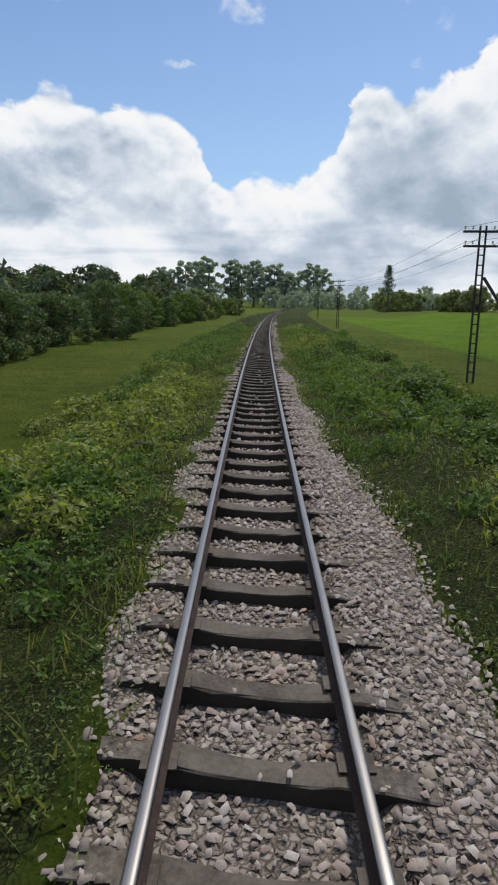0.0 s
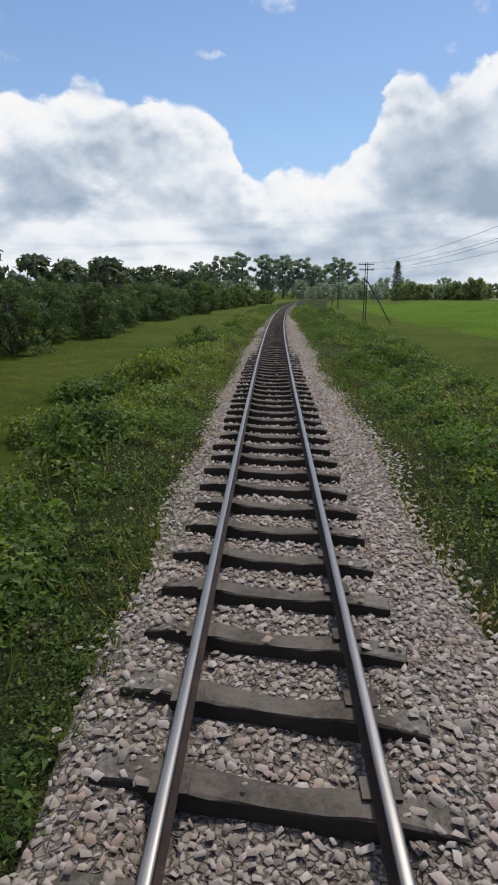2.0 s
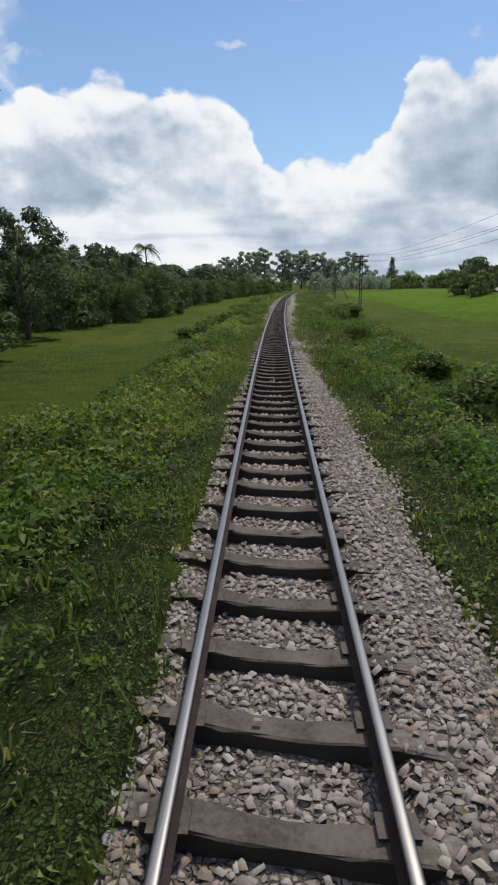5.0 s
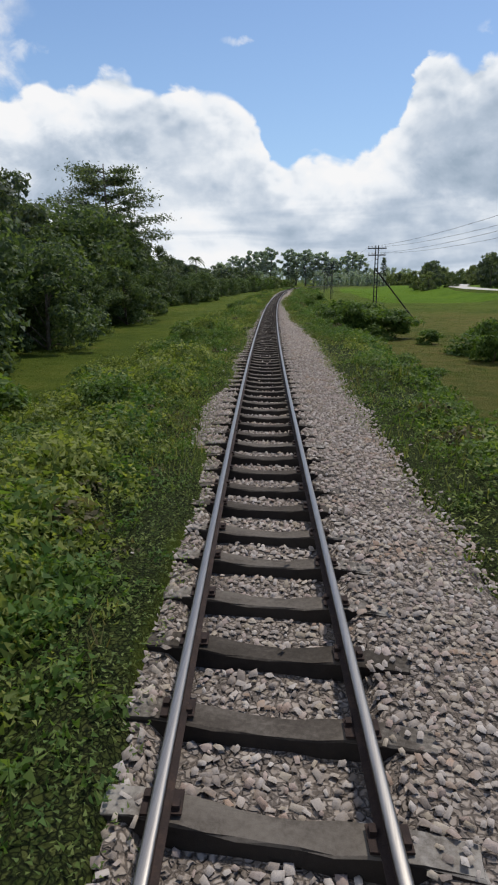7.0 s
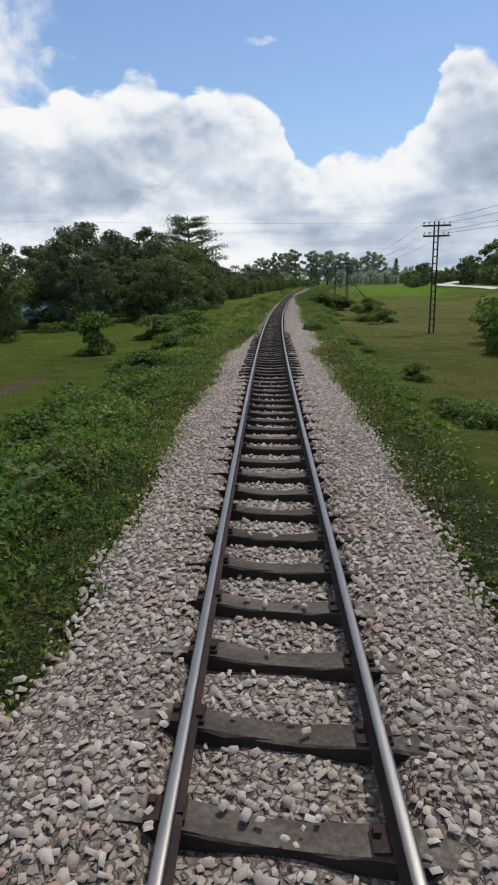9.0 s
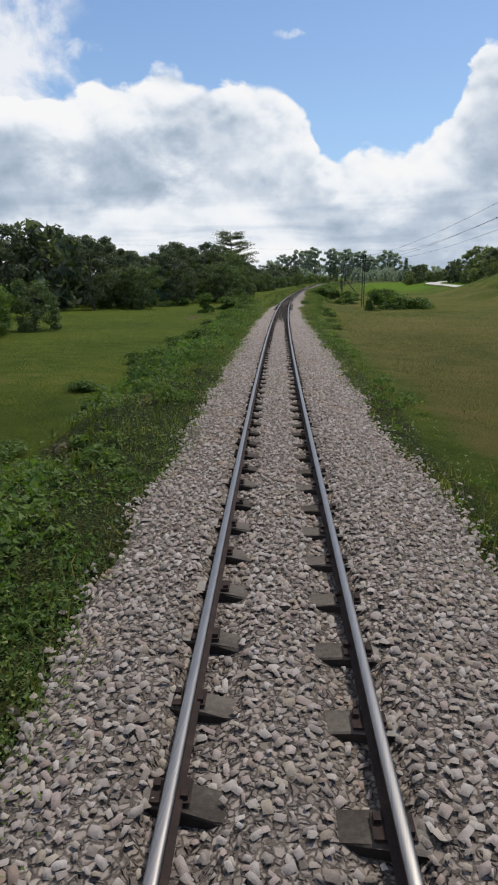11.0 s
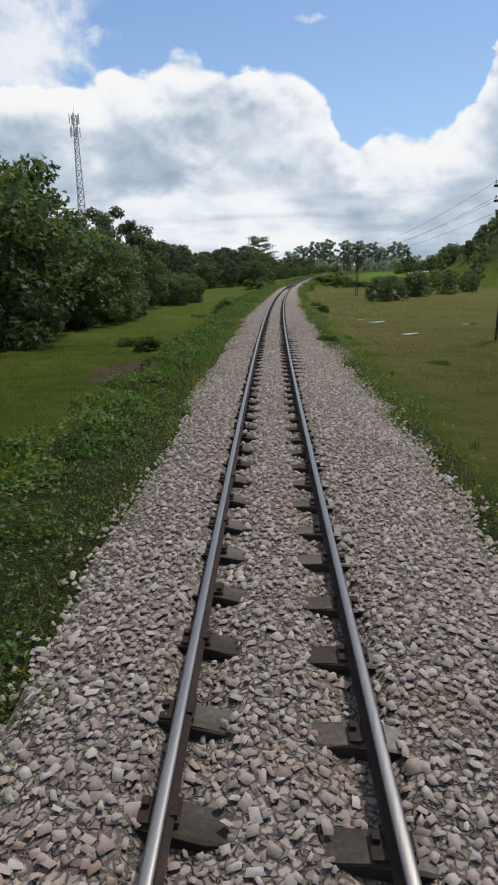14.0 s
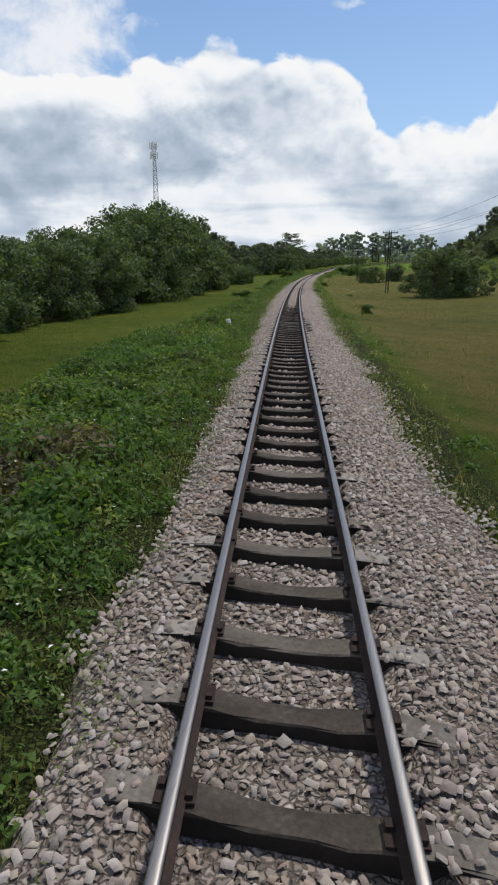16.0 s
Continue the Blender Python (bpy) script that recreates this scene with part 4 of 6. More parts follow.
def build_line():
    first = None
    feet = []
    for s, o in POLES:
        p = spot(s, o)
        m = pose(*p, 0, 0, math.degrees(heading(s)) - 4)
        if first is None:
            first = build_pole()
            first.matrix_world = m
        else:
            copy_thing(first, m)
        feet.append(m)
    for z, half in ARMS:
        for x in (-half + 0.08, half - 0.08):
            pile = Pile()
            for a, b in zip(feet, feet[1:]):
                p, q = a @ Vector((x, -0.09, z + 0.17)), b @ Vector((x, -0.09, z + 0.17))
                pile.tube([p.lerp(q, t) - Vector((0, 0, 3.2 * t * (1 - t))) for t in np.linspace(0, 1, 15)], 0.008, 4, False)
            tagged(new("telegraph_wire", pile.mesh("telegraph_wire", M_WIRE)), "thin sagging telegraph wire strung from pole to pole", "wire", "telegraph wires")
    # one thin wire slung across the line between two posts
    ends = []
    for o in (-36.0, 54.0):
        foot = spot(-149.5, o)
        top = along(-149.5, o, 7.9 - 0.02 * o)
        ends.append(top)
        post = thing("wire_post", "slim grey post holding a wire over the line", "post", "posts of the crossing wire")
        part("shaft", Pile().tube([foot - np.array((0, 0, 0.4)), top], [0.11, 0.07], 8).mesh("shaft", M_CONCRETE, True), post)
        part("cap", Pile().box((0.2, 0.2, 0.06), top + np.array((0, 0, 0.03)), bevel=0.01).mesh("cap", M_CONCRETE), post)
    t = np.linspace(0, 1, 25)[:, None]
    wire = Pile().tube(ends[0] * (1 - t) + ends[1] * t - np.array((0, 0, 1.0)) * 3.0 * t * (1 - t), 0.0045, 4, False)
    tagged(new("crossing_wire", wire.mesh("crossing_wire", M_WIRE)), "thin dark wire slung across above the line", "wire")
    for s, (ds, do) in ((28.3, (-2.4, 2.7)), (-97.0, (1.0, 4.2))):
        base = spot(s, 9.6)
        foot = spot(s + ds, 9.6 + do)
        stay = Pile().tube([base + np.array((0.1, 0, 4.6)), foot - np.array((0, 0, 0.2))], 0.07, 7)
        tagged(new("pole_stay", stay.mesh("pole_stay", M_POST)), "slanting dark iron strut propping a telegraph pole", "pole strut")


build_line()

# ---------------------------------------------------------------- plants


def ball(k, rng):
    v = rng.normal(size=(k, 3))
    return v / np.linalg.norm(v, axis=1)[:, None]


def leaflets(centres, size, normals, r):
    """Pointed three-cornered leaves turned roughly towards the normals."""
    k = len(centres)
    way = r.normal(size=(k, 3)) * 0.6 + normals * 0.8
    way /= np.linalg.norm(way, axis=1)[:, None] + 1e-9
    a = np.cross(way, r.normal(size=(k, 3)))
    a /= np.linalg.norm(a, axis=1)[:, None] + 1e-9
    b = np.cross(way, a)
    w = (size * r.uniform(0.6, 1.4, k))[:, None]
    verts = np.stack([centres - b * w * 0.42 - a * w * 0.4, centres + b * w * 0.42 - a * w * 0.4, centres + a * w * 0.9], 1)
    return verts.reshape(-1, 3), np.arange(3 * k).reshape(-1, 3)


def build_bush(seed, k, leaf, mat, wide=1.0, tall=0.8, name="bush", label="", long=1.7):
    """A bush about 1 m in radius: clumps of leaves over a mound, on a few stems."""
    r = np.random.default_rng(seed)
    ob = thing(name, label, "bush", "bushes beside the line")
    clumps = 16
    d = ball(clumps, r)
    d[:, 2] = np.abs(d[:, 2])
    mid = d * np.array([wide * 0.66, wide * 0.66, tall * 0.72]) * r.uniform(0.6, 1.1, (clumps, 1))
    rad = r.uniform(0.26, 0.46, clumps) * min(wide, 1.0)
    pick = r.integers(0, clumps, k)
    n = ball(k, r)
    n[:, 2] = np.abs(n[:, 2]) * 0.9 + n[:, 2] * 0.1
    c = mid[pick] + n * rad[pick][:, None] * r.uniform(0.55, 1.08, (k, 1)) * np.array([1, 1, 0.85])
    c[:, 2] = np.maximum(c[:, 2], r.uniform(0.0, 0.12, k))
    part("foliage", mesh_of("foliage", *leaflets(c, leaf, n + np.array([0, 0, 0.6]), r), mat), ob)
    stems = Pile()
    for q in mid[:4]:
        stems.tube([(0, 0, -0.1), q * 0.5 + r.normal(0, 0.05, 3), q], [0.03, 0.02, 0.008], 3, False)
    part("stems", stems.mesh("stems", M_SKIN), ob)
    return ob


def build_tree(seed, k, leaf, mat, name="tree", label="", height=8.0, spread=3.0, bare=0.3, clumps=26, flat=0.7, category="tree", group="trees along the line", lean=0.25, far=False):
    """A tapered trunk, forking limbs and a crown of leaf clumps with gaps."""
    r = np.random.default_rng(seed)
    ob = thing(name, label, category, group)
    wood = Pile()
    top = np.array([r.normal(0, lean), r.normal(0, lean), height * 0.86])
    line = [np.array([0, 0, -0.5]), np.array([0, 0, height * bare * 0.7]) + r.normal(0, 0.08, 3) * np.array([1, 1, 0]), top * 0.6 + r.normal(0, 0.12, 3), top]
    base = 0.018 * height + 0.03
    wood.tube(line, [base * 1.25, base, base * 0.6, base * 0.15], 4 if far else 8)
    mid = []
    for i in range(clumps):
        t = (i + 0.5) / clumps
        z = height * (bare + (0.94 - bare) * t)
        reach = spread * math.sqrt(max(0.08, 1 - ((t - 0.42) / 0.66) ** 2)) * r.uniform(0.35, 1.0)
        a = i * 2.4 + r.normal(0, 0.35)
        q = np.array([math.cos(a) * reach, math.sin(a) * reach, z])
        mid.append(q)
        if i % (12 if far else 3) == 0:
            root = np.array([0, 0, max(height * bare * 0.6, z - reach * 0.9)]) + top * np.array([1, 1, 0]) * t
            bend = (root + q) / 2 + np.array([0, 0, reach * 0.12]) + r.normal(0, 0.1, 3)
            wood.tube([root, bend, q], [base * 0.42, base * 0.26, base * 0.07], 4)
    mid = np.array(mid)
    rad = r.uniform(0.26, 0.46, clumps) * spread * 0.75
    pick = r.integers(0, clumps, k)
    n = ball(k, r)
    c = mid[pick] + n * rad[pick][:, None] * r.uniform(0.45, 1.1, (k, 1)) * np.array([1, 1, flat])
    part("trunk", wood.mesh("trunk", M_BARK, True), ob)
    part("crown", mesh_of("crown", *leaflets(c, leaf, n + np.array([0, 0, 0.5]), r), mat), ob)
    return ob


def build_tiered_tree(label, height=14.0):
    """Bare stem with level sprays of foliage in tiers."""
    r = np.random.default_rng(77)
    ob = thing("tiered_tree", label, "tree", "trees along the line")
    wood, mids, rads = Pile(), [], []
    wood.tube([(0, 0, -0.5), (0.1, 0.1, height * 0.5), (0, 0.2, height)], [0.32, 0.2, 0.05], 8)
    for i in range(46):
        t = i / 45
        z = height * (0.34 + 0.64 * t)
        reach = 5.6 * math.sqrt(max(0.03, 1 - ((t - 0.35) / 0.72) ** 2)) * r.uniform(0.55, 1.05)
        a = i * 2.4 + r.normal(0, 0.2)
        q = np.array([math.cos(a) * reach, math.sin(a) * reach, z + r.normal(0, 0.15)])
        root = np.array([0, 0.1, z - reach * 0.22])
        wood.tube([root, (root + q) / 2 + np.array([0, 0, 0.1]), q], [0.07, 0.045, 0.015], 5)
        for f in (0.5, 0.78, 1.0):
            mids.append(root + (q - root) * f)
            rads.append(0.95 * f)
    mids, rads = np.array(mids), np.array(rads)
    pick = r.integers(0, len(mids), 22000)
    c = mids[pick] + r.normal(0, 0.62, (22000, 3)) * rads[pick][:, None] * np.array([1.15, 1.15, 0.34])
    part("trunk", wood.mesh("trunk", M_BARK, True), ob)
    part("crown", mesh_of("crown", *leaflets(c, 0.17, np.tile([0.0, 0, 1.0], (len(c), 1)), r), M_LEAF_DARK), ob)
    return ob


def build_palm(seed, height, label):
    r = np.random.default_rng(seed)
    ob = thing("coconut_palm", label, "palm tree", "palms along the line")
    bend = r.normal(0, 0.5, 2)
    pts = [(bend[0] * t * t, bend[1] * t * t, height * t - 0.4 * (1 - t)) for t in np.linspace(0, 1, 7)]
    part("trunk", Pile().tube(pts, [0.2, 0.15, 0.13, 0.12, 0.115, 0.11, 0.10], 8).mesh("trunk", M_BARK, True), ob)
    head = np.array(pts[-1])
    for i in range(17):
        a, lift = i * 2.4, r.uniform(-0.1, 1.15)
        out = np.array([math.cos(a), math.sin(a), 0])
        side = np.array([-math.sin(a), math.cos(a), 0])
        reach = r.uniform(2.3, 3.0)
        t = np.linspace(0, 1, 24)
        rib = head + out * (reach * t * math.cos(lift * 0.8))[:, None] + np.array([0, 0, 1.0]) * (reach * (math.sin(lift) * t - 0.85 * t * t))[:, None]
        pile = Pile().tube(rib[::3], np.linspace(0.03, 0.008, 8), 4, False)
        for sg in (-1, 1):
            ln = (0.75 * np.sin(np.pi * np.clip(t * 0.9 + 0.08, 0, 1)) ** 0.6)[:, None]
            tip = rib + sg * side * ln * 0.8 - np.array([0, 0, 1.0]) * ln * 0.55 + out * ln * 0.25
            w = out * 0.045
            v = np.stack([rib - w, rib + w, tip], 1).reshape(-1, 3)
            pile.add(v, np.arange(len(v)).reshape(-1, 3))
        part("frond", pile.mesh("frond", M_LEAF_TREE), ob)
    return ob


USED = {}
WOODS = []                          # standing places of the trees that are too many or too far to tell apart


def put(proto, s, o, scale=1.0, turn=None, sink=0.05, tall=1.0, ground=None):
    """Stand a thing on the ground; the first call moves the thing itself, later ones copy it."""
    turn = (s * 37.7 + o * 91.3) % 360 if turn is None else turn
    at = spot(s, o, sink)
    m = pose(*at, 0, 0, turn) @ Matrix.Diagonal((scale, scale, scale * tall, 1))
    if proto.name in BACK:
        WOODS.append((proto.name, m))
        return None
    if proto.name in USED:
        return copy_thing(proto, m)
    USED[proto.name] = True
    proto.matrix_world = m
    return proto


BUSHES = [build_bush(101 + i, k, leaf, mat, w, h, "bush", lab) for i, (k, leaf, mat, w, h, lab) in enumerate([
    (3600, 0.070, M_LEAF_BUSH, 1.0, 0.85, "dense rounded green bush on the weedy bank"),
    (3600, 0.070, M_LEAF_WEED, 1.15, 0.65, "low spreading light green bush on the bank"),
    (3600, 0.070, M_LEAF_BUSH, 0.95, 1.0, "dark green leafy bush beside the railway"),
    (3600, 0.066, M_LEAF_LIGHT, 1.1, 0.7, "yellow-green creeper heaped into a mound")])]
TREES = [
    build_tree(31, 7500, 0.21, M_LEAF_TREE, "tree", "broad dark green tree with a dense crown", 8.0, 3.9, 0.06, 30),
    build_tree(32, 7500, 0.21, M_LEAF_DARK, "tree", "tall dark tree with an uneven crown", 9.0, 3.3, 0.12, 26),
    build_tree(33, 7000, 0.19, M_LEAF_TREE, "tree", "bushy medium tree reaching to the grass", 6.0, 3.4, 0.03, 28),
    build_tree(34, 4500, 0.18, M_LEAF_DARK, "tree", "slender tree with an open crown and pale trunk", 8.0, 2.4, 0.38, 18, 0.6),
    build_tree(35, 6500, 0.18, M_LEAF_BUSH, "tree", "fresh green tree with a rounded crown", 6.0, 3.0, 0.04, 24),
    build_tree(36, 800, 0.68, M_LEAF_DARK, "tree", "tree standing back in a dark green thicket", 8.0, 3.8, 0.05, 24, far=True),
    build_tree(37, 900, 0.54, M_LEAF_PALE, "tree", "low leafy tree on a distant slope", 6.0, 3.4, 0.03, 20, far=True)]
BACK = {TREES[5].name, TREES[6].name}
TREE_HIGH = (8.0, 9.0, 6.0, 8.0, 6.0, 8.0, 6.0)
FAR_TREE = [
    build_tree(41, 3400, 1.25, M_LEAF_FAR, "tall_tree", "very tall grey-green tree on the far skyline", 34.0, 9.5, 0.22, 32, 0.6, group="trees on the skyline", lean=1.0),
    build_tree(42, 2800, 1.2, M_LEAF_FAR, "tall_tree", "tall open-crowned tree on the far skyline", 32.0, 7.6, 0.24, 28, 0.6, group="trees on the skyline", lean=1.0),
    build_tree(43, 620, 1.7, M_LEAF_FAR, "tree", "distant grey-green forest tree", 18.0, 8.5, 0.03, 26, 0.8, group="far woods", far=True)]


BACK.add(FAR_TREE[2].name)


def build_conifer(label, height=17.0):
    """Pointed tree: whorls of short drooping sprays up a straight stem."""
    r = np.random.default_rng(91)
    ob = thing("conifer", label, "tree", "trees on the skyline")
    wood = Pile().tube([(0, 0, -0.5), (0.1, 0, height * 0.5), (0, 0, height)], [0.26, 0.17, 0.03], 7)
    mids = []
    for i in range(54):
        t = i / 53
        z = height * (0.40 + 0.59 * t)
        reach = 2.5 * (1 - t) ** 0.8 * r.uniform(0.55, 1.1) + 0.25
        a = i * 2.4
        q = np.array([math.cos(a) * reach, math.sin(a) * reach, z - reach * 0.15])
        wood.tube([(0, 0, z), q], [0.05, 0.012], 3, False)
        mids += [q, q * np.array([0.55, 0.55, 1.0])]
    mids = np.array(mids)
    pick = r.integers(0, len(mids), 2200)
    c = mids[pick] + r.normal(0, 1, (2200, 3)) * np.array([0.34, 0.34, 0.16])
    part("trunk", wood.mesh("trunk", M_BARK, True), ob)
    part("crown", mesh_of("crown", *leaflets(c, 0.36, np.tile([0.0, 0, 1.0], (len(c), 1)), r), M_LEAF_DARK), ob)
    return ob


CONIFER = build_conifer("tall pointed conifer standing alone beyond the paddy")


def plant_banks():
    r = np.random.default_rng(9)
    # heaps and bushes that stand out: s, o, scale, which
    for s, o, k, i in [(14.5, 5.4, 1.3, 0), (11.0, 6.4, 1.1, 2), (22, 5.8, 1.1, 0), (38, 5.3, 1.1, 2), (19.5, 6.0, .9, 1), (-13, 5.4, 1.2, 1), (-9, 6.6, 1.2, 0), (-54, 5.6, 1.7, 0), (-51.5, 6.6, 1.6, 2), (-57, 6.2, 1.3, 1),
                       (-118, 5.6, 2.2, 2), (-115.5, 5.0, 2.0, 2), (-113.5, 6.4, 2.3, 2), (-117, 7.6, 2.3, 2), (-111, 5.2, 1.6, 0), (-97, 6.0, 1.8, 0), (-95, 6.8, 1.5, 1), (-120.3, -3.6, 1.7, 1), (-118.4, -4.3, 1.7, 3), (-116.2, -4.6, 1.5, 0), (-106, 4.9, 1.2, 0), (-286.5, 1.9, .42, 1), (-287.3, 2.3, .4, 0), (-268.0, 0.18, .16, 1), (-142.4, 0.15, .2, 1), (-148.2, 1.5, .25, 1), (-172.0, 2.2, .4, 1), (-244, -4.9, 1.4, 2), (-249, -4.3, 1.6, 0), (-247, -5.4, 1.5, 2), (-251.7, -4.6, 1.4, 0), (-241, -5.2, 1.3, 0), (-143.5, -17.6, 1.7, 2), (-146.0, -19.8, 1.6, 0), (-155.7, -8.6, 2.6, 2), (-153.5, -6.4, 2.4, 2), (-151.5, -7.6, 2.3, 0), (-159.6, -5.4, 1.5, 0), (-170.4, -3.9, 1.4, 2), (-167.3, -4.2, 1.4, 0), (10.4, -4.7, 1.5, 1), (-92, 5.0, 1.4, 2), (-127, 10.4, 1.6, 0), (-124, 11.4, 1.5, 2), (-121, 9.2, 1.1, 2), (-147, 9.3, 1.4, 2), (-145, 8.0, 1.1, 0),
                       (-149.5, 8.2, .9, 1), (-170, 12.0, 2.6, 2), (-172, 13.8, 2.8, 0), (-166, 12.6, 1.8, 2), (-189, 4.2, .8, 0), (-183, 4.4, .7, 2), (-265, 3.6, .7, 2), (-255, 3.4, .6, 0), (-293, 5.5, .6, 1), (-318, 4.7, .7, 2),
                       (-2, -5.6, 1.2, 1), (5, -6.2, 1.1, 2), (-14, -5.6, 1.2, 0), (-21.5, -5.6, 1.2, 1), (-24.5, -6.0, 1.2, 0), (18, -4.6, 1.1, 3), (26, -4.9, 1.2, 1), (33, -5.0, 1.2, 0),
                       (-66.5, -5.2, 1.6, 2), (-68.5, -4.4, 1.1, 0), (-60, -5.6, .9, 3), (-50, -6.0, .9, 3), (-40, -5.8, .9, 3), (-30, -5.6, .9, 3), (-72, -6.0, 1.2, 2),
                       (-112, -4.6, 1.6, 0), (-114.5, -4.0, 1.2, 1), (-110, -5.4, 1.3, 2), (-104, -4.4, 1.0, 1), (-100, -4.6, .9, 3), (-142, -8.0, 1.8, 2), (-139, -9.4, 1.9, 0), (-144, -9.6, 1.4, 2), (-137, -5.6, 1.2, 0), (-132, -4.6, 1.0, 1), (-127, -5.2, 1.0, 3),
                       (-172, -5.0, 1.3, 2), (-176, -5.6, 1.2, 0), (-180, -4.6, 1.1, 2), (-168, -4.4, 1.2, 0), (-164, -5.0, 1.1, 1), (-186, -5.2, 1.2, 0), (-160, -4.4, 1.0, 0), (-191, -4.5, 1.0, 2), (-156, -4.6, 1.0, 2),
                       (-240, -5.4, 1.3, 2), (-243.5, -5.0, 1.2, 0), (-237, -6.2, 1.0, 2), (-247, -5.6, 1.1, 2), (-222, -4.4, .9, 0), (-214, -4.2, .9, 2), (-206, -4.3, .9, 0), (-268, -4.6, .8, 1), (-285, -5.8, .9, 2), (-283, -7.0, .7, 0), (-345, -5.2, .9, 0), (-341, -6.0, .8, 2), (-349, -4.2, .7, 0), (-327, -4.0, .7, 2), (-320, -4.6, .6, 0)]:
        put(BUSHES[i], s, o, k * r.uniform(0.9, 1.05), tall=r.uniform(0.8, 1.0), sink=0.14 * k)
    # a broken line of brush along both banks: from, to, how far apart, offsets, sizes, kinds
    for s0, s1, gap, o0, o1, k0, k1, kinds in ((-82, 45, 6.0, -6.8, -4.6, 0.5, 0.9, (1, 3, 3, 0)), (-160, -82, 5.0, -7.0, -4.0, 0.5, 0.9, (0, 1, 2)), (-262, -160, 3.0, -6.6, -3.8, 0.6, 1.1, (0, 2, 2)),
                                               (-345, -262, 6.0, -6.0, -3.6, 0.4, 0.7, (0, 1)), (-64, 45, 4.5, 4.4, 7.6, 0.5, 0.9, (1, 0, 2)), (-150, -64, 6.0, 3.8, 7.0, 0.5, 0.8, (1, 0)), (-210, -150, 6.0, 3.2, 5.0, 0.4, 0.7, (2, 0))):
        for i in range(int((s1 - s0) / gap)):
            s = s0 + (i + r.random()) * gap
            put(BUSHES[int(r.choice(kinds))], s, r.uniform(o0, o1), r.uniform(k0, k1), tall=r.uniform(0.6, 0.95), sink=0.2)


plant_banks()


def plant_heaps():
    """The creeper mounds that stand out on the banks: s, o, width and height in metres, which kind."""
    for s, o, wide, high, i in [(-122.3, -3.5, 2.1, 1.5, 3), (-117.6, -3.6, 3.0, 1.7, 1), (-118.9, 4.9, 3.2, 2.4, 2), (-117.2, 6.3, 2.6, 2.2, 0), (-107.0, 4.4, 2.7, 1.7, 2), (-79.1, 4.3, 2.0, 1.6, 0),
                                (-14.4, -3.6, 3.6, 1.8, 1), (-15.6, -5.0, 2.6, 1.5, 3), (-22.2, -3.6, 2.3, 1.3, 3), (-25.4, -3.3, 2.4, 1.5, 1), (-27.4, -3.6, 2.5, 1.8, 3), (-34.2, -3.5, 2.3, 1.2, 1), (-10.9, -3.4, 2.4, 1.4, 1), (-163.6, 2.45, 1.6, 0.85, 0), (-18.2, 4.2, 2.5, 1.2, 1), (-16.4, 5.2, 2.2, 1.2, 3), (9.0, 4.8, 2.2, 1.2, 0),
                                (-58.6, 5.2, 3.3, 1.9, 1), (-57.6, 6.4, 2.6, 1.7, 2), (-72.1, -3.3, 1.5, 1.4, 2), (-70.6, -3.7, 1.8, 1.3, 0), (-67.3, -4.0, 1.9, 1.2, 3), (-61.5, -3.9, 2.4, 1.3, 3), (-56.0, -3.7, 2.2, 1.2, 1), (-50.0, -3.8, 2.4, 1.3, 3),
                                (-44.0, -3.7, 2.2, 1.2, 3), (-38.5, -3.6, 2.3, 1.2, 1), (-125.8, -3.6, 2.2, 1.3, 1), (-129.6, 9.9, 2.8, 2.3, 2), (-166.2, -10.4, 3.6, 3.0, 2), (-153.2, -7.3, 3.4, 2.2, 0), (-175.5, 9.9, 3.0, 2.8, 2),
                                (0.6, -3.1, 1.9, 1.2, 1), (-2.4, -3.5, 1.4, 0.9, 3), (17.8, -3.7, 1.9, 1.1, 1), (24.0, -3.6, 2.4, 1.2, 3), (-184.0, -3.9, 2.2, 1.0, 0), (-190.6, -3.7, 1.8, 0.9, 0), (-149.5, -4.4, 2.2, 1.1, 1), (-143.0, -3.6, 2.0, 1.0, 0)]:
        own = BUSHES[i]
        base = (2.1, 2.4, 2.0, 2.3)[i], (1.05, 0.9, 1.2, 0.95)[i]
        m = pose(*spot(s, o, 0.08), 0, 0, (s * 53.1 + o * 17.7) % 360)
        copy_thing(own, m @ Matrix.Diagonal((wide / base[0] / own.scale.x, wide / base[0] / own.scale.y, high / base[1] / own.scale.z, 1)))


plant_heaps()


